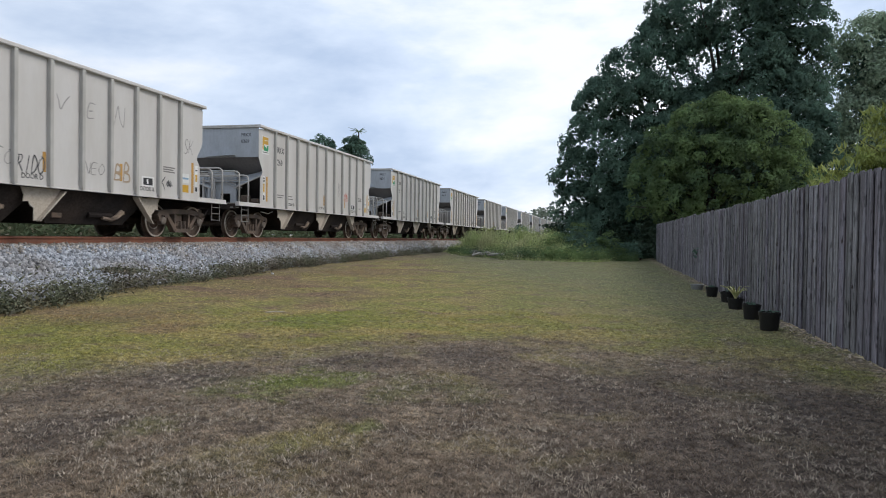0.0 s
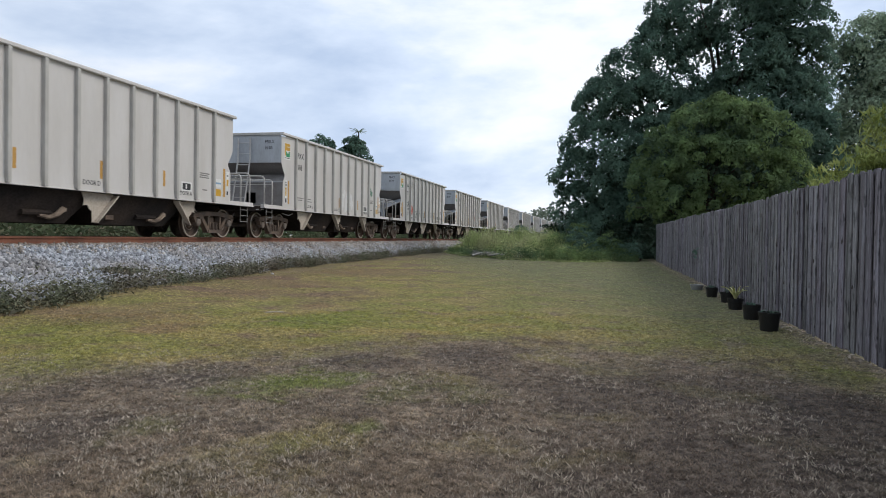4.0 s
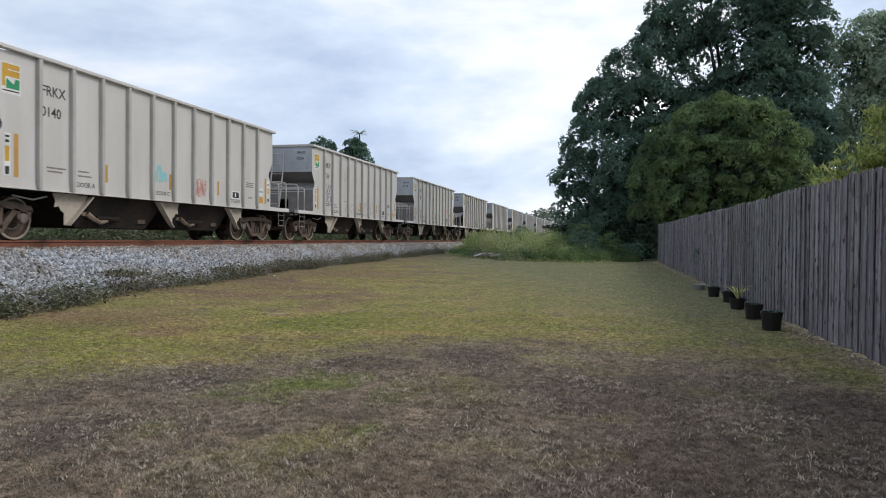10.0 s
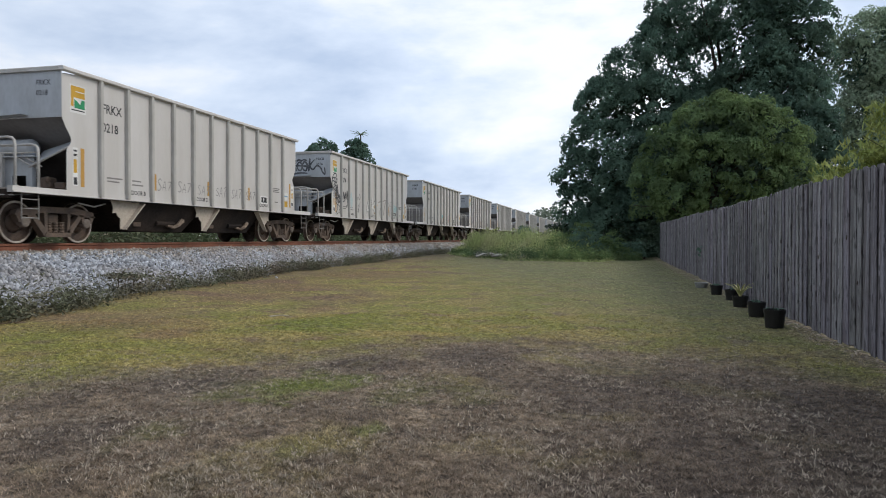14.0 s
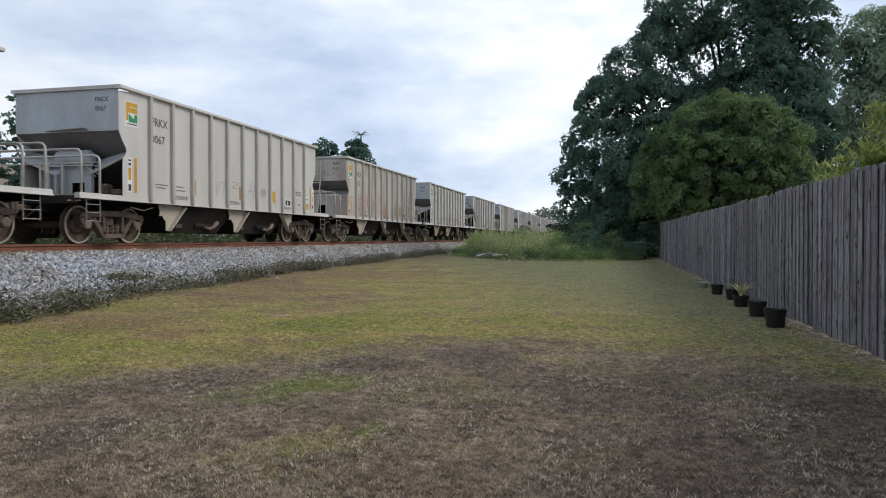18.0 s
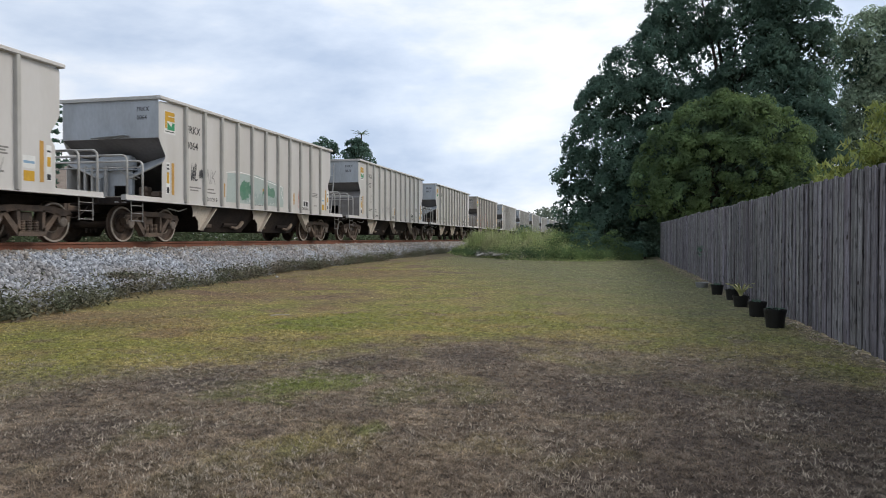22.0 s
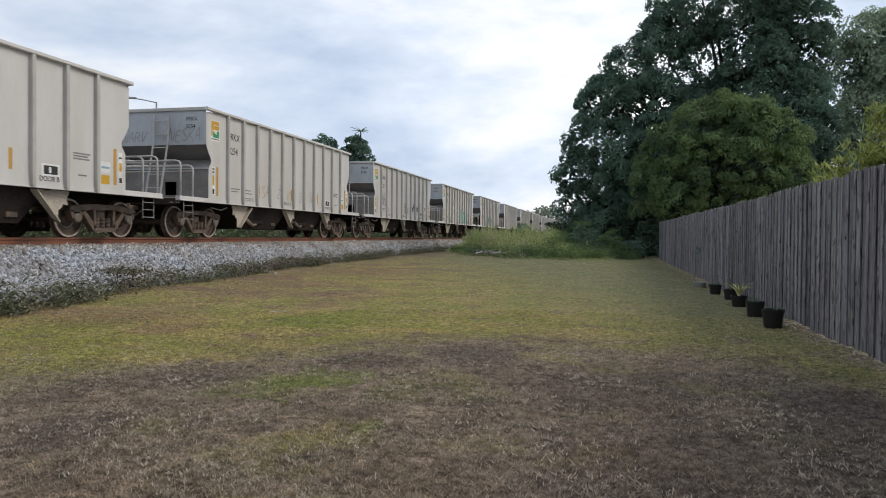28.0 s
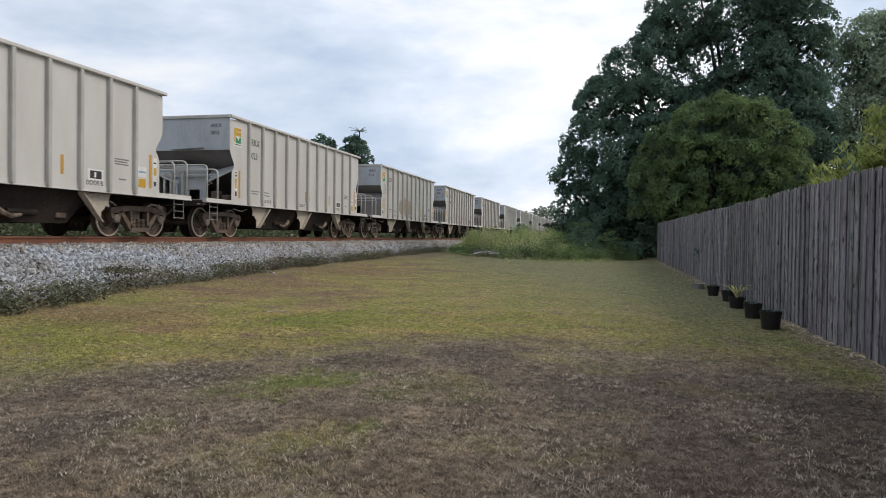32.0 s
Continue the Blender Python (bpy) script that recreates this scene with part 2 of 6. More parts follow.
STUCCO = mat("pale_wall", (0.55, 0.47, 0.38), 0.9, color2=(0.42, 0.35, 0.28), scale=1.5, fine=25, grain=0.12, bump=0.2)


# lush and bare spots of the lawn: x, y, radius, greenness
LUSH = [(-3.75, 8.9, 0.70, 1.0), (-3.3, 9.3, 0.55, 0.8), (-3.5, 9.8, 0.5, 0.7), (-2.35, 5.10, 0.42, 1.0), (-2.75, 4.9, 0.34, 0.5), (-2.10, 5.3, 0.3, 0.9), (-1.50, 5.10, 0.3, 0.4), (-1.0, 5.2, 0.25, 0.35), (-1.40, 4.0, 0.13, 0.7), (-2.63, 3.60, 0.20, 0.45), (-1.70, 3.45, 0.14, 0.35), (-1.95, 3.0, 0.25, 0.12), (0.1, 6.5, 0.5, 0.15), (-4.7, 5.2, 0.9, 0.25), (-6.2, 7.0, 0.9, 0.35), (1.9, 6.6, 0.4, 0.3)]


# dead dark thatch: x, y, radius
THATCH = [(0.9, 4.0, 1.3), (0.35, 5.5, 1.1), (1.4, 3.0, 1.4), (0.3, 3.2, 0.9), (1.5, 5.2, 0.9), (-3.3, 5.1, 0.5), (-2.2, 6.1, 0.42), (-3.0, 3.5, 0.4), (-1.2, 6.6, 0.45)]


# reddish worn turf: x, y, radius
WORN = [(-6.6, 8.4, 1.1), (-7.6, 8.8, 0.8), (-5.3, 7.7, 0.5), (-6.9, 12.6, 1.2), (-7.4, 15.2, 1.4), (-4.7, 10.9, 0.5), (-7.4, 20.5, 2.2)]


def lawn_material(name, gain, island, rough):
    """Dry brown turf near, yellow-green turf further out, with lush spots."""
    m = bpy.data.materials.new(name)
    m.use_nodes = True
    n, l = m.node_tree.nodes, m.node_tree.links
    b = n["Principled BSDF"]
    b.inputs["Roughness"].default_value = 0.9
    b.inputs["Specular IOR Level"].default_value = 0.15
    ge = n.new("ShaderNodeNewGeometry")

    def noise_of(scale, detail=5.0):
        t = n.new("ShaderNodeTexNoise")
        t.inputs["Scale"].default_value, t.inputs["Detail"].default_value = scale, detail
        l.new(ge.outputs["Position"], t.inputs["Vector"])
        return t.outputs["Fac"]

    def math_of(op, a, c, clamp=False):
        t = n.new("ShaderNodeMath")
        t.operation, t.use_clamp = op, clamp
        for i, v in enumerate((a, c)):
            if isinstance(v, (int, float)):
                t.inputs[i].default_value = v
            else:
                l.new(v, t.inputs[i])
        return t.outputs[0]

    def ramp(v, a, c):
        t = n.new("ShaderNodeMapRange")
        t.interpolation_type = "SMOOTHSTEP"
        t.inputs["From Min"].default_value, t.inputs["From Max"].default_value = a, c
        l.new(v, t.inputs["Value"])
        return t.outputs["Result"]

    def blend(f, a, c):
        t = n.new("ShaderNodeMix")
        t.data_type = "RGBA"
        l.new(f, t.inputs[0])
        for i, v in ((6, a), (7, c)):
            if isinstance(v, tuple):
                t.inputs[i].default_value = (*v, 1)
            else:
                l.new(v, t.inputs[i])
        return t.outputs[2]

    sp = n.new("ShaderNodeSeparateXYZ")
    l.new(ge.outputs["Position"], sp.inputs[0])
    X, Y = sp.outputs["X"], sp.outputs["Y"]
    wob = math_of("ADD", math_of("MULTIPLY", math_of("SUBTRACT", noise_of(0.45), 0.5), 2.4), math_of("MULTIPLY", math_of("SUBTRACT", noise_of(1.8), 0.5), 2.2))
    wob = math_of("ADD", wob, math_of("MULTIPLY", math_of("SUBTRACT", noise_of(7.0), 0.5), 2.2))
    # the dry zone reaches furthest out in the middle of the lawn
    off = math_of("ADD", X, 0.6)
    rim = math_of("MAXIMUM", math_of("SUBTRACT", 8.1, math_of("MULTIPLY", math_of("MULTIPLY", off, off), 0.26)), 4.8)
    living = ramp(math_of("ADD", math_of("SUBTRACT", Y, rim), math_of("MULTIPLY", wob, 0.75)), -0.9, 1.0)
    ragged = noise_of(9.0, 3.0)
    patch = noise_of(1.0, 6.0)
    tone = noise_of(3.0, 6.0)
    clump = noise_of(1.7, 6.0)
    brown = blend(ramp(tone, 0.35, 0.7), (0.160, 0.127, 0.098), (0.252, 0.202, 0.150))
    brown = blend(math_of("MULTIPLY", ramp(clump, 0.48, 0.70), 0.55), brown, (0.104, 0.086, 0.075))
    brown = blend(ramp(patch, 0.52, 0.66), brown, (0.235, 0.200, 0.110))
    green = blend(ramp(patch, 0.38, 0.60), (0.300, 0.246, 0.104), (0.236, 0.226, 0.074))
    green = blend(ramp(clump, 0.54, 0.70), green, (0.230, 0.172, 0.112))
    bare = ramp(noise_of(0.5, 5.0), 0.50, 0.62)
    green = blend(math_of("MULTIPLY", bare, ramp(X, -2.5, -5.5)), green, (0.215, 0.150, 0.100))
    turf = blend(living, brown, green)
    far = ramp(math_of("ADD", Y, math_of("MULTIPLY", X, 2.4)), 3.0, 20.0)
    turf = blend(math_of("MULTIPLY", math_of("MULTIPLY", far, living), 0.68), turf, (0.160, 0.174, 0.112))
    worn = None
    for lx, ly, lr in WORN:
        dx = math_of("SUBTRACT", X, lx)
        dy = math_of("MULTIPLY", math_of("SUBTRACT", Y, ly), 0.8)
        d = math_of("SQRT", math_of("ADD", math_of("MULTIPLY", dx, dx), math_of("MULTIPLY", dy, dy)), 0.0)
        d = math_of("ADD", math_of("DIVIDE", d, lr), math_of("MULTIPLY", math_of("SUBTRACT", clump, 0.5), 1.8))
        k = math_of("SUBTRACT", 1.0, ramp(d, 0.2, 1.3))
        worn = k if worn is None else math_of("MAXIMUM", worn, k)
    turf = blend(math_of("MULTIPLY", worn, 0.7), turf, (0.225, 0.150, 0.100))
    lush = None
    for lx, ly, lr, force in LUSH:
        dx = math_of("SUBTRACT", X, lx)
        dy = math_of("MULTIPLY", math_of("SUBTRACT", Y, ly), 0.6)
        d = math_of("SQRT", math_of("ADD", math_of("MULTIPLY", dx, dx), math_of("MULTIPLY", dy, dy)), 0.0)
        d = math_of("ADD", math_of("DIVIDE", d, lr), math_of("MULTIPLY", math_of("SUBTRACT", tone, 0.5), 1.6))
        d = math_of("ADD", d, math_of("MULTIPLY", math_of("SUBTRACT", ragged, 0.5), 1.5))
        k = math_of("MULTIPLY", math_of("SUBTRACT", 1.0, ramp(d, 0.35, 1.15)), force)
        lush = k if lush is None else math_of("MAXIMUM", lush, k)
    turf = blend(math_of("MULTIPLY", lush, 0.66), turf, (0.158, 0.196, 0.045))
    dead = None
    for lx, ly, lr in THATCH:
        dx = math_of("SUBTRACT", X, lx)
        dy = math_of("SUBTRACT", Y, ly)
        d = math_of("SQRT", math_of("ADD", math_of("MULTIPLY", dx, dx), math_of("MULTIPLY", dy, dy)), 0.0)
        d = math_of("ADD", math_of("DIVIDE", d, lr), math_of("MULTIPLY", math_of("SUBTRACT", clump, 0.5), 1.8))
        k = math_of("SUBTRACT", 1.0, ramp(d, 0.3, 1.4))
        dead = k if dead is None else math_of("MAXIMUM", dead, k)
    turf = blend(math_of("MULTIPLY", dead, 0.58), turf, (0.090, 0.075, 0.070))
    # worn dirt along the ballast and the foot of the fence
    edge = math_of("MULTIPLY", ramp(X, -7.6, -9.2), ramp(tone, 0.3, 0.6))
    turf = blend(math_of("MULTIPLY", edge, 0.6), turf, (0.20, 0.145, 0.105))
    foot = math_of("MULTIPLY", ramp(X, 2.0, 2.38), ramp(tone, 0.35, 0.6))
    turf = blend(math_of("MULTIPLY", foot, 0.8), turf, (0.33, 0.26, 0.20))
    speck = noise_of(52.0, 4.0)
    h = n.new("ShaderNodeHueSaturation")
    l.new(turf, h.inputs["Color"])
    v = n.new("ShaderNodeMapRange")
    v.inputs["From Min"].default_value, v.inputs["From Max"].default_value = 0.3, 0.7
    v.inputs["To Min"].default_value, v.inputs["To Max"].default_value = gain * (1 - rough), gain * (1 + rough)
    l.new(speck, v.inputs["Value"])
    # a hand's width of paler and of darker turf by turns
    mot = n.new("ShaderNodeMapRange")
    mot.inputs["From Min"].default_value, mot.inputs["From Max"].default_value = 0.36, 0.64
    mot.inputs["To Min"].default_value, mot.inputs["To Max"].default_value = 0.76, 1.22
    l.new(noise_of(11.0, 4.0), mot.inputs["Value"])
    value = math_of("MULTIPLY", v.outputs["Result"], mot.outputs["Result"])
    if island:
        ir = n.new("ShaderNodeMapRange")
        ir.inputs["To Min"].default_value, ir.inputs["To Max"].default_value = 1 - island, 1 + island
        l.new(ge.outputs["Random Per Island"], ir.inputs["Value"])
        l.new(math_of("MULTIPLY", value, ir.outputs["Result"]), h.inputs["Value"])
    l.new(h.outputs["Color"], b.inputs["Base Color"])
    if not island:
        # shade of the hollows between the tufts, painted into the soil by noise
        gap_shade = n.new("ShaderNodeMapRange")
        gap_shade.inputs["From Min"].default_value, gap_shade.inputs["From Max"].default_value = 0.36, 0.58
        gap_shade.inputs["To Min"].default_value, gap_shade.inputs["To Max"].default_value = 0.38, 1.2
        l.new(noise_of(17.0, 4.0), gap_shade.inputs["Value"])
        l.new(math_of("MULTIPLY", value, gap_shade.outputs["Result"]), h.inputs["Value"])
        bp = n.new("ShaderNodeBump")
        bp.inputs["Strength"].default_value, bp.inputs["Distance"].default_value = 0.6, 0.03
        l.new(speck, bp.inputs["Height"])
        l.new(bp.outputs["Normal"], b.inputs["Normal"])
    else:
        tr = n.new("ShaderNodeBsdfTranslucent")
        ms = n.new("ShaderNodeMixShader")
        ms.inputs[0].default_value = 0.4
        l.new(h.outputs["Color"], tr.inputs["Color"])
        l.new(b.outputs["BSDF"], ms.inputs[1])
        l.new(tr.outputs["BSDF"], ms.inputs[2])
        l.new(ms.outputs["Shader"], n["Material Output"].inputs["Surface"])
    return m


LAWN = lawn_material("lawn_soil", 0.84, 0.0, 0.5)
BLADE = lawn_material("lawn_blade", 1.62, 0.46, 0.2)


# ---------------------------------------------------------------- mesh helpers
def part(name, bm, material, parent=None, label="", smooth=False):
    me = bpy.data.meshes.new(name)
    bm.to_mesh(me)
    bm.free()
    me.materials.append(material)
    if smooth:
        me.polygons.foreach_set("use_smooth", [True] * len(me.polygons))
    ob = new(name, me)
    ob.parent = parent
    if label:
        ob["label"] = label
    return ob


def share(ob, m, parent=None):
    """One more object on the same mesh."""
    o = new(ob.name.split(".")[0], ob.data)
    o.parent = parent if parent is not None else ob.parent
    o.matrix_basis = m
    if "label" in ob:
        o["label"] = ob["label"]
    return o


def empty(name, m=None):
    e = new(name)
    e.empty_display_size = 0.3
    if m is not None:
        e.matrix_basis = m
    return e


def box(bm, x0, x1, y0, y1, z0, z1, bev=0.0):
    v = [bm.verts.new(p) for p in ((x0, y0, z0), (x1, y0, z0), (x1, y1, z0), (x0, y1, z0), (x0, y0, z1), (x1, y0, z1), (x1, y1, z1), (x0, y1, z1))]
    f = [bm.faces.new([v[i] for i in q]) for q in ((3, 2, 1, 0), (4, 5, 6, 7), (0, 1, 5, 4), (1, 2, 6, 5), (2, 3, 7, 6), (3, 0, 4, 7))]
    if bev:
        bmesh.ops.bevel(bm, geom=list({e for q in f for e in q.edges}), offset=bev, segments=1, affect="EDGES")
    return bm


def prism(bm, pts, axis, a, b):
    """A polygon drawn in the plane across an axis, extruded from a to b."""
    def at(p, h):
        return {"x": (h, p[0], p[1]), "y": (p[0], h, p[1]), "z": (p[0], p[1], h)}[axis]
    lo, hi = [bm.verts.new(at(p, a)) for p in pts], [bm.verts.new(at(p, b)) for p in pts]
    k = len(pts)
    fs = [bm.faces.new(lo[::-1]), bm.faces.new(hi)]
    fs += [bm.faces.new((lo[i], lo[(i + 1) % k], hi[(i + 1) % k], hi[i])) for i in range(k)]
    bmesh.ops.recalc_face_normals(bm, faces=fs)
    return bm


def slab(bm, quad, thick):
    """A flat plate through four corners, with thickness along its normal."""
    q = [Vector(p) for p in quad]
    nrm = (q[1] - q[0]).cross(q[2] - q[0]).normalized() * thick
    lo, hi = [bm.verts.new(p) for p in q], [bm.verts.new(p + nrm) for p in q]
    k = len(q)
    fs = [bm.faces.new(lo[::-1]), bm.faces.new(hi)] + [bm.faces.new((lo[i], lo[(i + 1) % k], hi[(i + 1) % k], hi[i])) for i in range(k)]
    bmesh.ops.recalc_face_normals(bm, faces=fs)
    return bm


def tube(bm, pts, r, n=8, r1=None):
    """A round bar along a line of points, tapered to r1."""
    pts = [Vector(p) for p in pts]
    rings = []
    side = None
    for i, p in enumerate(pts):
        d = (pts[min(i + 1, len(pts) - 1)] - pts[max(i - 1, 0)]).normalized()
        if side is None:
            side = d.orthogonal().normalized()
        side = (side - d * side.dot(d)).normalized()
        up = d.cross(side)
        rr = r if r1 is None else r + (r1 - r) * i / (len(pts) - 1)
        rings.append([bm.verts.new(p + (side * math.cos(a) + up * math.sin(a)) * rr) for a in (2 * math.pi * k / n for k in range(n))])
    for a, b in zip(rings, rings[1:]):
        for k in range(n):
            bm.faces.new((a[k], a[(k + 1) % n], b[(k + 1) % n], b[k]))
    bm.faces.new(rings[0][::-1])
    bm.faces.new(rings[-1])
    return bm


def lathe(bm, prof, c, n=24, axis="x"):
    """A profile of (along, radius) turned about an axis through c."""
    rings = []
    for a, r in prof:
        ring = []
        for k in range(n):
            t = 2 * math.pi * k / n
            u, w = r * math.cos(t), r * math.sin(t)
            p = (a, u, w) if axis == "x" else (u, w, a)
            ring.append(bm.verts.new((p[0] + c[0], p[1] + c[1], p[2] + c[2])))
        rings.append(ring)
    fs = []
    for a, b in zip(rings, rings[1:]):
        fs += [bm.faces.new((a[k], a[(k + 1) % n], b[(k + 1) % n], b[k])) for k in range(n)]
    fs += [bm.faces.new(rings[0][::-1]), bm.faces.new(rings[-1])]
    bmesh.ops.recalc_face_normals(bm, faces=fs)
    return bm


def fresh():
    return bmesh.new()


def arrays_to_object(name, verts, faces, material):
    """A mesh from arrays of points and of triangles or quads."""
    me = bpy.data.meshes.new(name)
    k = faces.shape[1]
    me.vertices.add(len(verts))
    me.vertices.foreach_set("co", np.asarray(verts, dtype=np.float32).ravel())
    me.loops.add(faces.size)
    me.loops.foreach_set("vertex_index", faces.astype(np.int32).ravel())
    me.polygons.add(len(faces))
    me.polygons.foreach_set("loop_start", np.arange(0, faces.size, k, dtype=np.int32))
    me.update(calc_edges=True)
    me.materials.append(material)
    return new(name, me)


def leaves(rng, centres, size, droop=0.0, aspect=0.5, flat_on=0.45, facing=None):
    """Folded diamond leaves at the given places, most of them facing up; returns points and triangles."""
    k = len(centres)
    nn = rng.normal(size=(k, 3))
    if facing is None:
        nn[:, 2] = np.abs(nn[:, 2]) + flat_on
    else:
        nn = facing + nn * flat_on
    nn /= np.linalg.norm(nn, axis=1)[:, None]
    d = rng.normal(size=(k, 3))
    d[:, 2] -= droop
    d -= nn * (d * nn).sum(1)[:, None] * (1.0 if droop < 1 else 0.3)
    d /= np.linalg.norm(d, axis=1)[:, None]
    s = np.cross(nn, d)
    s /= np.linalg.norm(s, axis=1)[:, None]
    L = (size * rng.uniform(0.6, 1.4, k))[:, None]
    w = L * aspect * 0.5
    a = centres - d * L * 0.5
    b = centres + s * w + nn * w * 0.35
    c = centres + d * L * 0.5
    e = centres - s * w + nn * w * 0.35
    v = np.stack([a, b, c, e], 1).reshape(-1, 3)
    i = np.arange(k)[:, None] * 4
    return v, np.concatenate([i + [0, 1, 2], i + [0, 2, 3]], 1).reshape(-1, 3)


def crown_points(rng, blobs, clumps, per, spread):
    """Places of leaves: domed clumps near the skin of a set of balls, with gaps between them."""
    b = np.array(blobs, dtype=float)
    wgt = b[:, 3] ** 2 * b[:, 4]
    pick = rng.choice(len(b), clumps, p=wgt / wgt.sum())
    d = rng.normal(size=(clumps, 3))
    d /= np.linalg.norm(d, axis=1)[:, None]
    r = b[pick, 3] * rng.uniform(0.08, 1.08, clumps) ** 0.5
    c = b[pick, :3] + d * r[:, None] * np.array([1, 1, 0.92])
    q = rng.normal(size=(clumps, per, 3))
    q /= np.linalg.norm(q, axis=2)[:, :, None]
    q[:, :, 2] = np.abs(q[:, :, 2]) * 0.75 - 0.25
    q *= rng.uniform(0.55, 1.0, (clumps, per, 1)) * (spread * rng.uniform(0.6, 1.4, (clumps, 1, 1)))
    return (c[:, None] + q).reshape(-1, 3)


def crown_domes(rng, blobs, density, per, dome):
    """Leaves of a broad crown: scalloped domes over the skin of a set of balls, with the way each leaf faces, and a loose core inside them."""
    b = np.array([(*q, 1.0)[:5] for q in blobs], dtype=float)
    cs, ds = [], []
    for k, (x, y, z, r, w) in enumerate(b):
        n = int(density * 4 * math.pi * r * r * w)
        d = rng.normal(size=(n, 3))
        d /= np.linalg.norm(d, axis=1)[:, None]
        d = d[(d[:, 1] < 0.3) | (rng.random(n) < 0.4)]
        c = (x, y, z) + d * (r * rng.uniform(0.74, 1.02, len(d)))[:, None]
        o = np.delete(b, k, 0)
        deep = (np.linalg.norm(c[:, None] - o[None, :, :3], axis=2) / o[None, :, 3]).min(1) < 0.68
        keep = ~deep | (rng.random(len(c)) < 0.15)
        cs.append(c[keep])
        ds.append(d[keep])
    c, d = np.concatenate(cs), np.concatenate(ds)
    n = len(c)
    axis = d * 0.6 + (0, 0, 0.75)
    axis /= np.linalg.norm(axis, axis=1)[:, None]
    q = rng.normal(size=(n, per, 3))
    q /= np.linalg.norm(q, axis=2)[:, :, None]
    h = (q * axis[:, None]).sum(2, keepdims=True)
    q = np.where(h < -0.2, q - 2 * h * axis[:, None], q)
    h = (q * axis[:, None]).sum(2, keepdims=True)
    size = dome * rng.uniform(0.55, 1.25, (n, 1, 1))
    p = c[:, None] + (q - 0.3 * h * axis[:, None]) * size * rng.uniform(0.70, 1.06, (n, per, 1))
    p[..., 2] -= 0.22 * size[..., 0] * (1 - h[..., 0])
    core = []
    for x, y, z, r, w in b:
        k = int(34 * r ** 3 * w)
        g = rng.normal(size=(k, 3))
        g *= (rng.random(k) ** 0.4 * r * 0.86 / np.linalg.norm(g, axis=1))[:, None]
        core.append(g + (x, y, z))
    return p.reshape(-1, 3), q.reshape(-1, 3), np.concatenate(core)


# ---------------------------------------------------------------- ground
TRACK_X, RAIL_Z = -12.975, 1.041


def ground_z(x, y):
    """Height of the soil: level lawn, a slight rise along the fence, a low bank past the track."""
    z = 0.10 * np.clip((y - 12) / 26, 0, 1)
    z = z + 0.35 * np.clip((-15.0 - x) / 4.0, 0, 1)
    z = z + 0.05 * np.clip((-7.5 - x) / 2.5, 0, 1)
    z = z + 0.018 * np.sin(x * 1.7 + 0.6 * y) * np.sin(y * 1.1 - 0.4 * x) + 0.010 * np.sin(x * 4.1 + 1.3) * np.sin(y * 3.7)
    return z


def make_ground():
    xs = np.concatenate([[-3000, -1200, -500, -200, -100, -60, -40, -30, -24], np.arange(-20, 6.01, 0.25), [8, 12, 20, 40, 80, 200, 500, 1200, 3000]])
    ys = np.concatenate([[-3000, -1000, -300, -100, -40, -15, -5], np.arange(0, 50.01, 0.25), [54, 60, 70, 90, 120, 200, 400, 1000, 3000]])
    gx, gy = np.meshgrid(xs, ys)
    v = np.stack([gx, gy, ground_z(gx, gy)], -1).reshape(-1, 3)
    w = len(xs)
    i = (np.arange(len(ys) - 1)[:, None] * w + np.arange(w - 1)[None]).ravel()
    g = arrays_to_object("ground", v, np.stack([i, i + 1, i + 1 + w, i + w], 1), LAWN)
    tagged(g, "patchy lawn, dry brown and yellow-green short turf", "ground", kind="structure")


def blades(name, x, y, z, h, w, lean, rng, material, way=None, simple=False):
    """Grass blades, bent, or single triangles where simple; way: the direction in which each one leans."""
    k = len(x)
    b = rng.uniform(0, 2 * np.pi, k) if way is None else way
    a = rng.uniform(0, 2 * np.pi, k) if way is None else way + np.pi / 2 + rng.normal(size=k) * 0.4
    s = np.stack([np.cos(a), np.sin(a), np.zeros(k)], 1)
    d = np.stack([np.cos(b), np.sin(b), np.zeros(k)], 1) * (lean * rng.uniform(0.2, 1.0, k))[:, None]
    base = np.stack([x, y, z], 1)
    up = np.array([0, 0, 1.0])
    tip = base + up * h[:, None] + d * h[:, None]
    if simple:
        v = np.stack([base - s * w[:, None], base + s * w[:, None], tip], 1).reshape(-1, 3)
        return arrays_to_object(name, v, np.arange(k * 3).reshape(-1, 3), material)
    mid = base + up * (h * 0.6)[:, None] + d * (h * 0.35)[:, None]
    v = np.stack([base - s * w[:, None], base + s * w[:, None], mid + s * w[:, None] * 0.7, mid - s * w[:, None] * 0.7, tip], 1).reshape(-1, 3)
    i = np.arange(k)[:, None] * 5
    f = np.concatenate([i + [0, 1, 2], i + [0, 2, 3], i + [3, 2, 4]], 1).reshape(-1, 3)
    return arrays_to_object(name, v, f, material)


def tufts(rng, count, near, far, power, per):
    """Places and directions of blades that grow in tufts over the lawn."""
    r = near + (far - near) * rng.random(count) ** power
    a = radians(13.2) + rng.uniform(-0.68, 0.68, count)
    x, y = -np.sin(a) * r, np.cos(a) * r
    ok = (x > -8.6) & (x < 2.40)
    x, y, r = np.repeat(x[ok], per), np.repeat(y[ok], per), np.repeat(r[ok], per)
    way = rng.uniform(0, 2 * np.pi, len(x))
    off = rng.uniform(0.0, 0.022, len(x))
    return x + np.cos(way) * off, y + np.sin(way) * off, r, way


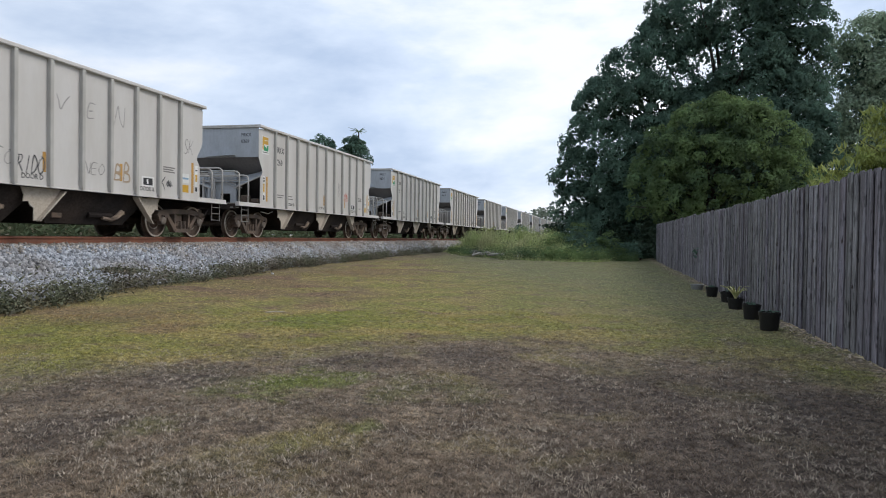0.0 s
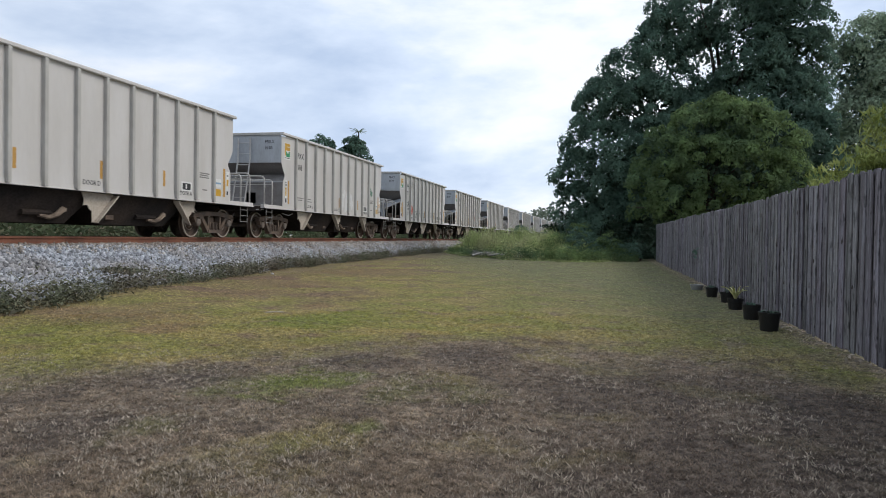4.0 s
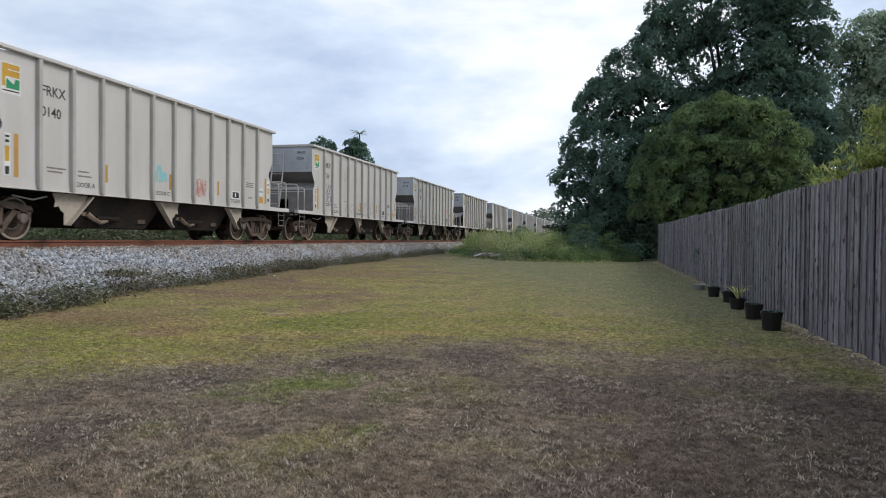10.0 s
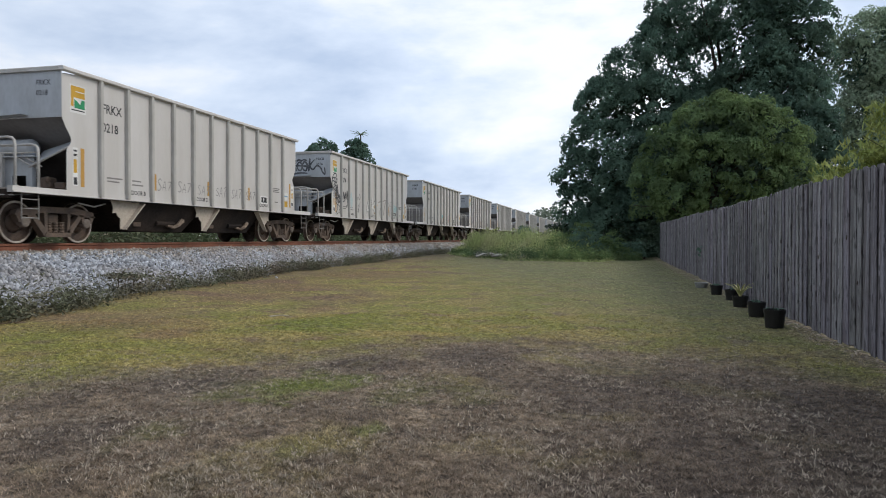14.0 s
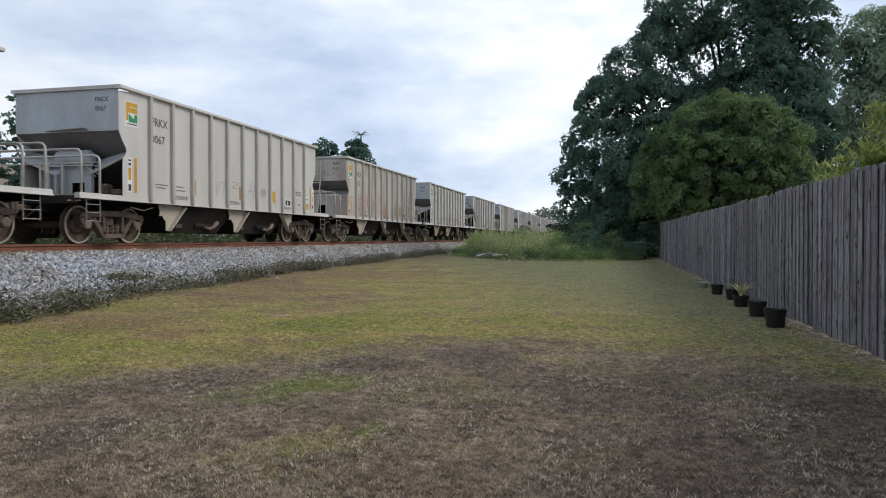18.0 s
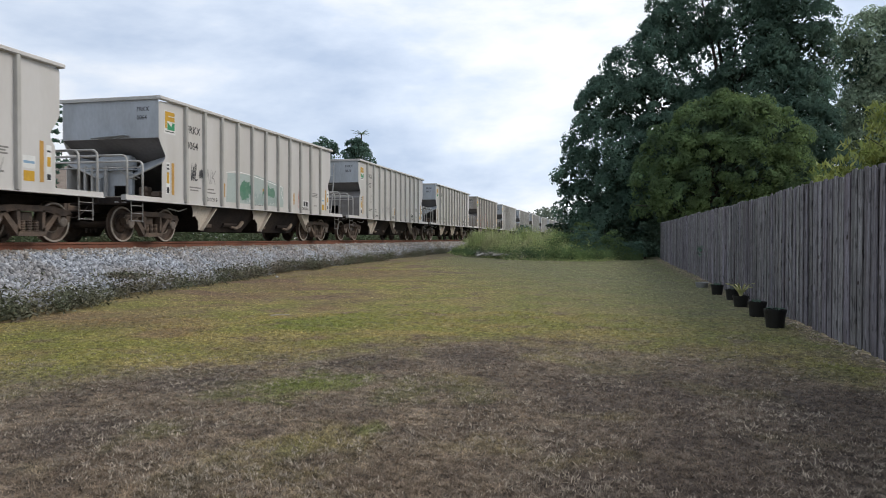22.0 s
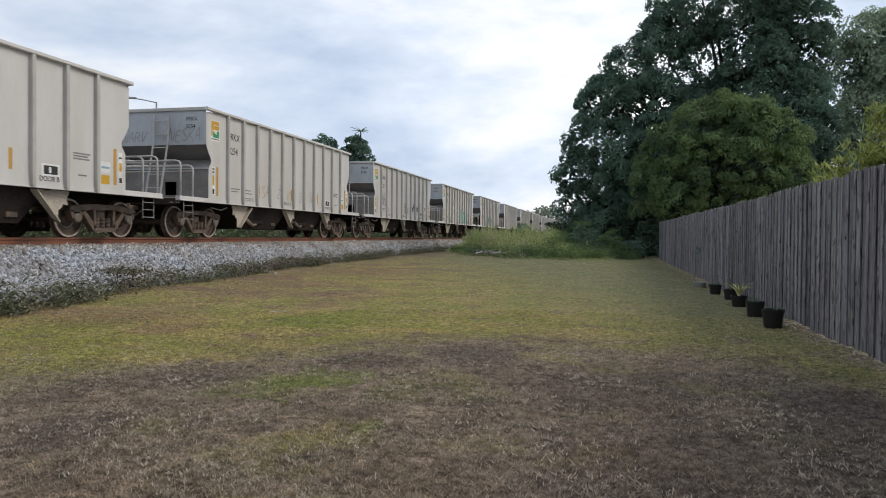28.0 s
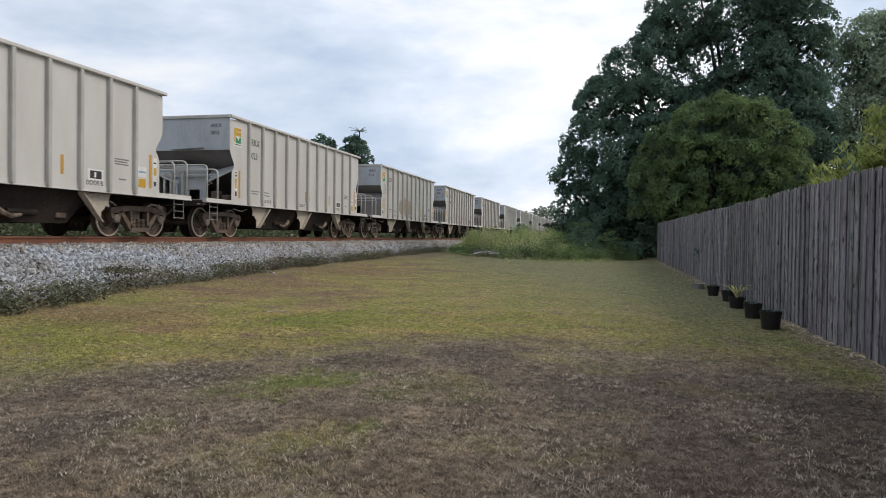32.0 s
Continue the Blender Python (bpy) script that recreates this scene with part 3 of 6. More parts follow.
def make_grass():
    rng = np.random.default_rng(5)
    k = 330000
    r = 2.4 + 43 * rng.random(k) ** 2.0
    a = radians(13.2) + rng.uniform(-0.66, 0.66, k)
    x, y = -np.sin(a) * r, np.cos(a) * r
    ok = (x > -9.0) & (x < 2.42) & (y < 46 - 0.9 * (x + 8))
    x, y, r = x[ok], y[ok], r[ok]
    h = rng.uniform(0.008, 0.023, len(x)) * (1 + r * 0.015)
    w = rng.uniform(0.0015, 0.0032, len(x)) * (1 + r * 0.12)
    g = blades("lawn_grass", x, y, ground_z(x, y) - 0.004, h, w, rng.uniform(1.2, 4.0, len(x)), rng, BLADE, simple=True)
    tagged(g, "short patchy turf, straw brown and yellow green", "grass", kind="stuff")
    x, y, r, way = tufts(rng, 30000, 2.4, 11.0, 1.5, 9)
    h = rng.uniform(0.006, 0.020, len(x))
    w = rng.uniform(0.0016, 0.0034, len(x)) * (1 + r * 0.04)
    g = blades("grass_tufts", x, y, ground_z(x, y) - 0.002, h, w, rng.uniform(0.9, 3.2, len(x)), rng, BLADE, way)
    tagged(g, "low matted tufts of half-dead grass", "grass", kind="stuff")


def make_straw():
    """Matted dead strands over the bare near turf, and fallen leaves at the foot of the fence."""
    rng = np.random.default_rng(6)
    x, y, r, way = tufts(rng, 12500, 2.4, 9.0, 1.45, 8)
    patch = np.sin(x * 3.1 + 1.3 * np.sin(y * 2.3)) * np.sin(y * 2.7 + 1.1 * np.sin(x * 1.9)) + rng.normal(size=len(x)) * 0.35
    ok = (y - 0.45 * x < 7.6 + 0.5 * rng.normal(size=len(x))) & (patch > -0.3 + 0.55 * (x > 0.2))
    x, y, r, way = x[ok], y[ok], r[ok], way[ok]
    h = rng.uniform(0.006, 0.020, len(x))
    w = rng.uniform(0.0016, 0.0034, len(x)) * (1 + r * 0.05)
    g = blades("straw", x, y, ground_z(x, y) + 0.004, h, w, rng.uniform(0.8, 3.2, len(x)), rng, STRAW, way)
    tagged(g, "loose dead straw-coloured grass strands on the bare turf", "straw", kind="stuff")
    k = 170
    x, y = 2.44 - np.abs(rng.normal(size=k)) * 0.12, rng.uniform(5.4, 13.0, k)
    v, f = leaves(rng, np.stack([x, y, ground_z(x, y) + 0.02], 1), 0.055, 0.0, 0.5, 1.2)
    g = arrays_to_object("fallen_leaves", v, f, STRAW)
    tagged(g, "dry tan fallen leaves along the foot of the fence", "leaves", kind="stuff")


def make_ballast():
    xs = np.array([-17.6, -16.6, -15.1, -14.6, -12.0, -11.3, -10.9, -10.4, -9.9, -9.1])
    zs = np.array([0.1, 0.35, 0.80, 0.83, 0.83, 0.79, 0.64, 0.42, 0.22, -0.06])
    ys = np.concatenate([[-300, -100, -30], np.arange(-10, 80.1, 0.5), [100, 150, 250, 500, 900]])
    def toe(x, y):
        """The bank's foot runs closer to the rail further out."""
        k = np.interp(y, [4, 8, 11, 14, 18, 22, 35, 51, 70], [1.22, 1.18, 1.06, 0.97, 0.84, 0.70, 0.50, 0.36, 0.30])
        return np.where(x > -11.7, -11.7 + (x + 11.7) * k, x)

    v = np.array([[float(toe(x, y)), y, z] for y in ys for x, z in zip(xs, zs)])
    w = len(xs)
    i = (np.arange(len(ys) - 1)[:, None] * w + np.arange(w - 1)[None]).ravel()
    b = arrays_to_object("ballast", v, np.stack([i, i + 1, i + 1 + w, i + w], 1), STONEBED)
    tagged(b, "grey crushed-stone ballast bank under the railway track", "ballast", kind="structure")
    rng = np.random.default_rng(8)
    k = 54000
    y = np.concatenate([rng.uniform(6, 32, int(k * 0.72)), rng.uniform(32, 75, k - int(k * 0.72))])
    x = rng.uniform(-12.3, -9.35, k) + 0.15 * np.sin(y * 0.7)
    z = np.interp(x, xs, zs) + rng.uniform(-0.012, 0.018, k)
    x = toe(x, y)
    size = rng.uniform(0.028, 0.070, k) * np.where(y > 32, 1.35, 1.0)
    o = np.array([[1, 0, 0], [-1, 0, 0], [0, 1, 0], [0, -1, 0], [0, 0, 1], [0, 0, -1]], float)
    p = o[None] * rng.uniform(0.55, 1.35, (k, 6, 1)) + rng.normal(size=(k, 6, 3)) * 0.22
    th, ph = rng.uniform(0, 6.28, k), rng.uniform(0, 6.28, k)
    ct, st, cp, sp = np.cos(th), np.sin(th), np.cos(ph), np.sin(ph)
    one, zero = np.ones(k), np.zeros(k)
    R = np.stack([np.stack([ct, -st, zero], 1), np.stack([st * cp, ct * cp, -sp], 1), np.stack([st * sp, ct * sp, cp], 1)], 1)
    p = np.einsum("kij,knj->kni", R, p) * size[:, None, None]
    v = (p + np.stack([x, y, z], 1)[:, None]).reshape(-1, 3)
    f = np.array([[0, 2, 4], [2, 1, 4], [1, 3, 4], [3, 0, 4], [2, 0, 5], [1, 2, 5], [3, 1, 5], [0, 3, 5]])
    i = (np.arange(k)[:, None, None] * 6 + f[None]).reshape(-1, 3)
    dusty = x + rng.normal(size=k) * 0.22 < -11.3
    faces = i.reshape(k, 8, 3)
    s = arrays_to_object("ballast_stones", v, faces[~dusty].reshape(-1, 3), STONE)
    tagged(s, "loose pale grey broken granite stones", "stones", kind="stuff")
    s = arrays_to_object("dusty_stones", v, faces[dusty].reshape(-1, 3), STONE_DUSTY)
    tagged(s, "brownish dusty broken stones beside the rail", "stones", kind="stuff")


def make_track():
    prof = [(-0.07, 0), (0.07, 0), (0.07, 0.012), (0.012, 0.03), (0.012, 0.115), (0.036, 0.128), (0.036, 0.166), (0.028, 0.172), (-0.028, 0.172), (-0.036, 0.166), (-0.036, 0.128), (-0.012, 0.115), (-0.012, 0.03), (-0.07, 0.012)]
    for sx in (-1, 1):
        e = empty("rail", pose(TRACK_X + sx * 0.7535, 0, RAIL_Z - 0.172))
        part("rail_bar", prism(fresh(), prof, "y", -300, 900), RAIL, e)
        part("running_head", box(fresh(), -0.026, 0.026, -300, 900, 0.172, 0.1735), RAILTOP, e, "worn bright running surface")
        tagged(e, "rusty brown steel rail on the ballast", "rail", group="track rails", kind="structure")
    t = part("sleeper", box(fresh(), -1.3, 1.3, -0.115, 0.115, -0.16, -0.001, 0.01), TIE)
    t.matrix_basis = pose(TRACK_X, -9.0, RAIL_Z - 0.172)
    tagged(t, "dark timber sleeper bedded in the ballast", "sleeper", group="track sleepers", kind="structure")
    for k in range(1, 170):
        copy_thing(t, pose(TRACK_X, -9.0 + 0.55 * k, RAIL_Z - 0.172, 0, 0, 0.6 * math.sin(k * 2.3)))


# ---------------------------------------------------------------- fence and pots
FENCE_X, FENCE_END = 2.5, 37.6


def make_fence():
    root = empty("fence", pose(FENCE_X, 0, 0))
    tagged(root, "weathered grey wooden picket privacy fence with dog-eared boards", "fence", group="", kind="structure")
    rnd = random.Random(3)
    W, H = 0.138, 1.84
    protos = []
    for k in range(9):
        bm = fresh()
        dz = rnd.uniform(-0.018, 0.018)
        t, ear = 0.012, 0.026
        half = W / 2 + rnd.uniform(-0.007, 0.012)
        pts = [(-half, 0), (half, 0), (half, H - ear + dz), (half - ear, H + dz), (-half + ear, H + dz), (-half, H - ear + dz)]
        prism(bm, pts, "x", -t / 2, t / 2)
        warp, bow = rnd.uniform(-0.006, 0.002), rnd.uniform(-0.006, 0.006)
        for v in bm.verts:
            v.co.x += warp * (v.co.z / H) ** 2
            v.co.y += bow * math.sin(v.co.z / H * 3)
        me = bpy.data.meshes.new("picket")
        bm.to_mesh(me)
        bm.free()
        me.materials.append(WOOD)
        protos.append(me)
    # boards on boards: a front row over the gaps of a back row
    y, k = FENCE_END - 0.08, 0
    while y > 5.2:
        z = float(ground_z(np.float64(FENCE_X), np.float64(y))) + rnd.uniform(0.0, 0.03)
        m = pose((-0.0065 if k % 2 else 0.0065) + rnd.uniform(-0.0005, 0.0005), y, z, rnd.uniform(-0.3, 0.3), 0, rnd.uniform(-4.0, 3.0) if k % 2 else rnd.uniform(-1.5, 1.5))
        o = new("picket", protos[rnd.randrange(9)])
        o.parent = root
        o.matrix_basis = m
        y -= 0.105 + rnd.uniform(-0.011, 0.006)
        k += 1
    # unseen boards that carry the fence on, added to shade the near lawn
    rest = fresh()
    while y > -2.5:
        box(rest, -0.019 if k % 2 else 0.0, 0.0 if k % 2 else 0.019, y - 0.069, y + 0.069, 0.01, 1.84)
        y -= 0.105
        k += 1
    tagged(part("picket_row", rest, WOOD, root), kind="stuff")
    for z in (0.35, 1.0, 1.6):
        part("fence_rail", box(fresh(), 0.032, 0.07, -2.5, FENCE_END, z, z + 0.088), WOOD, root)
    for y, z, r in KNOTS:
        o = part("knot", lathe(fresh(), [(-0.020, r * 0.7), (-0.018, r), (0.004, r)], (0, 0, 0), 10, "x"), BARK, root, "dark knot in a board")
        o.matrix_basis = pose(0, y, z, 20) @ Matrix.Diagonal((1, 0.75, 1.35, 1))
    post = None
    for j in range(17):
        yy = FENCE_END - 0.1 - 2.42 * j
        if post is None:
            post = part("post", box(fresh(), 0.07, 0.16, -0.045, 0.045, -0.3, 1.88, 0.006), WOOD, root)
            post.matrix_basis = pose(0, yy, 0.1)
        else:
            share(post, pose(0, yy, float(ground_z(np.float64(2.5), np.float64(yy)))))


# knots and knot holes in the boards: along, height, radius
KNOTS = [(16.66, 0.97, 0.045), (12.53, 1.59, 0.026), (10.25, 1.55, 0.024), (13.21, 1.37, 0.026), (8.40, 1.17, 0.020), (9.45, 0.93, 0.020), (8.04, 0.70, 0.018), (11.4, 1.12, 0.024), (15.1, 1.30, 0.028), (18.3, 0.62, 0.030), (19.5, 1.40, 0.030), (7.55, 1.45, 0.018), (22.6, 1.10, 0.034), (10.9, 0.58, 0.022)]


POTS = [(2.08, 9.85, 0.132, 0.240, ""), (2.10, 11.1, 0.126, 0.222, "sprig"), (2.17, 12.85, 0.130, 0.19, "bromeliad"), (2.25, 14.2, 0.125, 0.20, ""), (2.13, 15.3, 0.12, 0.20, "sprig"), (2.10, 17.5, 0.15, 0.12, "tray")]


def make_pots():
    rng = np.random.default_rng(21)
    for x, y, r, h, plant in POTS:
        z = float(ground_z(np.float64(x), np.float64(y)))
        e = empty("plant_pot", pose(x, y, z, 0, 0, 17 * x))
        prof = [(0, 0.02), (0, r * 0.82), (h * 0.80, r * 0.97), (h * 0.80, r * 1.03), (h, r * 1.05), (h, r * 0.97), (h * 0.86, r * 0.94), (h * 0.82, 0.02)]
        part("pot", lathe(fresh(), prof, (0, 0, 0), 28, "z"), POT if plant != "tray" else GALV, e)
        part("soil", lathe(fresh(), [(h * 0.825, 0.01), (h * 0.84, r * 0.93), (h * 0.86, r * 0.5), (h * 0.87, 0.01)], (0, 0, 0), 20, "z"), SOIL, e)
        text = "black plastic nursery pot on the grass beside the fence"
        if plant == "bromeliad":
            text = "black nursery pot with a spiky yellow-green strap-leaf plant"
            for k in range(16):
                a, ln = k * 2.4, 0.27 + 0.14 * ((k * 7) % 5) / 5
                bm = fresh()
                pts = []
                for s in range(6):
                    u = s / 5
                    pts.append((math.cos(a) * ln * u * 0.7, math.sin(a) * ln * u * 0.7, h * 0.85 + ln * (1.45 * u - 0.80 * u * u)))
                prev = None
                for s, q in enumerate(pts):
                    wd = 0.016 * (1 - (s / 5) ** 2) + 0.002
                    sx, sy = -math.sin(a) * wd, math.cos(a) * wd
                    row = (bm.verts.new((q[0] - sx, q[1] - sy, q[2])), bm.verts.new((q[0], q[1], q[2] - 0.006)), bm.verts.new((q[0] + sx, q[1] + sy, q[2])))
                    if prev:
                        bm.faces.new((prev[0], prev[1], row[1], row[0]))
                        bm.faces.new((prev[1], prev[2], row[2], row[1]))
                    prev = row
                part("leaf", bm, STRAP, e)
        elif plant == "sprig":
            text = "black nursery pot with a small wilted green plant"
        elif plant == "tray":
            text = "low grey weathered pot in the grass by the fence"
        if plant in ("sprig", ""):
            k = 26 if plant else 14
            c = rng.normal(size=(k, 3)) * (r * 0.4, r * 0.4, 0.02) + (0, 0, h * 0.98)
            v, f = leaves(rng, c, 0.07, 0.2, 0.35)
            o = arrays_to_object("foliage", v, f, LEAF_DARK)
            o.parent = e
        tagged(e, text, "plant pot", group="pots along the fence")
    vine = empty("vine_sprig", pose(2.47, 20.8, 0.83))
    part("stem", tube(fresh(), [(0.01, 0.1, -0.06), (0, 0.03, 0.0), (-0.01, -0.12, 0.04)], 0.008, 5), BARK, vine)
    v, f = leaves(rng, rng.normal(size=(26, 3)) * (0.02, 0.18, 0.07) + (-0.04, 0, 0.0), 0.10, 0.4, 0.4)
    o = arrays_to_object("foliage", v, f, LEAF_DARK)
    o.parent = vine
    tagged(vine, "small green vine sprig climbing the fence", "vine")
    tw = empty("twig", pose(-4.72, 9.53, 0.012, 0, 0, 25))
    part("stick", tube(fresh(), [(-0.14, 0, 0), (0, 0.015, 0.012), (0.13, 0.0, 0.006)], 0.009, 6, 0.005), PALE, tw)
    tagged(tw, "bleached broken twig lying on the lawn", "twig")


DULL = mat("grey_wood", (0.40, 0.385, 0.36), 0.9, grain=0.2, bump=0.1)
PALE = mat("bleached_wood", (0.55, 0.5, 0.42), 0.8, grain=0.15, bump=0.1)
STRAP = mat("strap_leaf", (0.72, 0.68, 0.36), 0.5, color2=(0.33, 0.40, 0.12), scale=8, fine=30, amount=0.9, grain=0.1, bump=0)


# ---------------------------------------------------------------- trees and weeds
def grow_wood(name, rng, base, height, blobs, lean, trunk_r, limbs):
    """The trunk and limbs of a tree on an Empty at its foot."""
    bx, by = base
    bz = float(ground_z(np.float64(bx), np.float64(by)))
    e = empty(name, pose(bx, by, bz))
    top = Vector((lean[0], lean[1], height))
    pts = [Vector((0, 0, -0.2)), top * 0.18 + Vector((0.1, 0, 0)), top * 0.4 - Vector((0.12, 0, 0)), top * 0.62, top * 0.85]
    part("trunk", tube(fresh(), pts, trunk_r, 10, trunk_r * 0.3), BARK, e, smooth=True)
    for k in range(limbs):
        b = blobs[k % len(blobs)]
        tip = Vector((b[0] - bx, b[1] - by, b[2] - bz)) + Vector(rng.normal(size=3) * b[3] * 0.45)
        s = min(0.8, max(0.15, tip.z / height * 0.55))
        root = top * s
        mid = root.lerp(tip, 0.5) + Vector((0, 0, 0.5))
        part("limb", tube(fresh(), [root, mid, tip], trunk_r * 0.35, 7, trunk_r * 0.06), BARK, e, smooth=True)
    return e, Vector((bx, by, bz))


def thin_out(p, foot, gaps):
    """Which leaves stay where the sky shows between the twigs: x, z, half width, half height, fill."""
    stay = np.ones(len(p), bool)
    a, c = p[:, 0] + foot.x, p[:, 2] + foot.z
    holes = np.sin(a * 12.3 + 2.1 * np.sin(c * 5.1)) * np.sin(c * 11.7 + 1.7 * np.sin(a * 4.7)) + 0.45 * np.sin(a * 21 + c * 19) * np.sin(c * 23 - a * 9)
    for gx, gz, rx, rz, cut in gaps:
        inside = ((a - gx) / rx) ** 2 + ((c - gz) / rz) ** 2
        stay &= ~((inside < 1) & (holes > cut + inside ** 2))
    return stay


def make_tree(name, label, base, height, blobs, clumps, per, size, material, seed, lean=(0, 0), trunk_r=0.3, spread=0.35, droop=0.0, aspect=0.5, limbs=9):
    """A small tree or shrub with domed clumps of leaves."""
    rng = np.random.default_rng(seed)
    e, foot = grow_wood(name, rng, base, height, blobs, lean, trunk_r, limbs)
    p = crown_points(rng, [(b[0] - foot.x, b[1] - foot.y, b[2] - foot.z, b[3], b[4] if len(b) > 4 else 1.0) for b in blobs], clumps, per, spread)
    v, f = leaves(rng, p[p[:, 2] > 0.15], size, droop, aspect)
    o = arrays_to_object("crown", v, f, material)
    o.parent = e
    tagged(e, label, "tree")
    return e


def make_broad_tree(label, base, height, blobs, density, per, dome, size, material, seed, lean=(0, 0), trunk_r=0.3, limbs=9, gaps=(), inner=None, aspect=0.5):
    """A large tree: domes of leaves over the skin of its crown, leaves with shade in their colour inside."""
    rng = np.random.default_rng(seed)
    e, foot = grow_wood("tree", rng, base, height, blobs, lean, trunk_r, limbs)
    p, q, core = crown_domes(rng, [(b[0] - foot.x, b[1] - foot.y, b[2] - foot.z, *b[3:]) for b in blobs], density, per, dome)
    stay = thin_out(p, foot, gaps) & (p[:, 2] > 0.15)
    v, f = leaves(rng, p[stay], size, 0.7, aspect, 0.42, q[stay])
    arrays_to_object("crown", v, f, material).parent = e
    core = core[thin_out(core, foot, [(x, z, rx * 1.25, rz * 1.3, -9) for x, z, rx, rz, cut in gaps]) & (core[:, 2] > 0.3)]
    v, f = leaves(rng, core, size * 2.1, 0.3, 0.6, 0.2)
    arrays_to_object("inner_leaves", v, f, inner or LEAF_SHADED).parent = e
    tagged(e, label, "tree")
    return e


def make_trees():
    make_broad_tree("tall broad dark-green leafy tree beyond the end of the fence", (5.0, 47), 15,
                    [(-1.75, 46, 3.25, 1.5), (-1.95, 46, 5.4, 1.55), (-1.1, 46, 7.55, 1.85), (0.0, 46, 9.4, 2.0), (1.2, 46, 11.5, 1.75), (2.92, 46.5, 12.6, 1.9), (4.24, 47, 14.65, 2.2), (6.56, 47.5, 16.6, 3.1), (9.0, 48, 17.2, 3.3), (10.7, 48, 15.1, 2.5), (11.0, 48, 12.5, 2.2), (10.9, 47.5, 9.8, 2.3),
                     (8.3, 48, 13.7, 3.1), (5.9, 47.5, 11.8, 2.3, 0.7), (2.4, 46, 9.0, 2.5), (0.85, 45.5, 5.8, 2.8), (2.4, 45.5, 3.2, 2.8), (-0.1, 45.5, 2.2, 2.0), (5.1, 46.5, 7.2, 3.0), (8.7, 47.5, 10.8, 2.9), (10.3, 46.5, 7.1, 3.0), (6.8, 46.5, 4.1, 3.0), (11.6, 46.5, 4.7, 2.3), (4.0, 46.6, 10.6, 1.6, 0.7)],
                    1.55, 125, 0.62, 0.21, LEAF_DARK, 1, (3.0, 0), 0.40, 14,
                    gaps=((6.0, 12.5, 2.1, 1.0, -0.36), (3.8, 11.8, 1.5, 1.2, -0.2), (5.4, 16.0, 1.3, 0.8, -0.3), (7.05, 15.4, 1.1, 1.2, -0.1), (0.0, 7.5, 1.4, 0.7, -0.15), (2.8, 7.75, 0.5, 0.45, -0.5), (12.2, 11.7, 0.4, 0.32, -0.4), (8.5, 14.6, 0.8, 0.7, 0.0), (-1.4, 6.3, 0.8, 1.1, 0.35), (1.0, 12.3, 0.8, 1.0, 0.25)))
    make_broad_tree("rounded mid-green leafy tree behind the fence", (5.0, 39.6), 6.8,
                    [(4.5, 39.5, 6.8, 1.55), (6.3, 39.5, 6.9, 1.6), (7.9, 39.5, 6.2, 1.8), (8.85, 39.5, 4.75, 1.35), (3.2, 39.5, 5.6, 1.65), (4.9, 39, 5.05, 1.85), (6.8, 39, 4.6, 1.85), (3.6, 39, 3.5, 1.5), (5.5, 39, 3.3, 1.6), (2.2, 39.5, 3.8, 1.3), (5.65, 39.8, 7.6, 1.2), (7.3, 39.8, 7.2, 1.2), (8.0, 39.2, 3.2, 1.4)],
                    1.7, 150, 0.52, 0.17, LEAF_MID, 2, (0.8, 0), 0.25, 10)
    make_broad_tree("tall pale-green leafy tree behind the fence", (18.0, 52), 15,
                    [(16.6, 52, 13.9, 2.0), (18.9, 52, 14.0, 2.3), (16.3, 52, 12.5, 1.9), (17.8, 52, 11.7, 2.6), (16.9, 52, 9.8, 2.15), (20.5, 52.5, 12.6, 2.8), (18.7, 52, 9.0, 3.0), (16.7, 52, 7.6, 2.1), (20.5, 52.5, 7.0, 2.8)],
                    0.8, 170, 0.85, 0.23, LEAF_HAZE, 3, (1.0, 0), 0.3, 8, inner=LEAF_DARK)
    make_tree("tree", "light yellow-green tree with drooping leaves behind the fence", (7.0, 19.5), 4.2,
              [(6.3, 19.5, 3.2, 0.70), (7.0, 19.6, 3.9, 0.80), (5.65, 19.5, 2.6, 0.55), (7.9, 19.6, 4.1, 0.9), (6.9, 19.6, 2.5, 0.8), (7.8, 19.6, 3.0, 0.8), (8.7, 19.7, 4.2, 1.0), (7.6, 19.6, 4.6, 0.7)],
              340, 30, 0.25, LEAF_LIGHT, 4, (0.2, 0), 0.07, 0.32, 1.7, 0.2, 9)
    # hidden lower trees, added close behind the tall one to shade the track
    for x, y, h, seed in ((5.5, 57, 9.5, 81), (11.5, 58, 10.5, 82), (4.0, 66, 10.0, 83), (11.0, 69, 11.0, 84), (22.5, 60, 11.0, 85)):
        make_broad_tree("dark-green leafy tree added out of sight behind the tall one for shade", (x, y), h, [(x, y, h * 0.72, 2.9), (x - 2.0, y, h * 0.5, 2.6), (x + 2.1, y, h * 0.5, 2.7), (x, y - 1, h * 0.3, 2.8)],
                        0.55, 80, 1.0, 0.42, LEAF_DARK, seed, (0.2, 0), 0.22, 5)
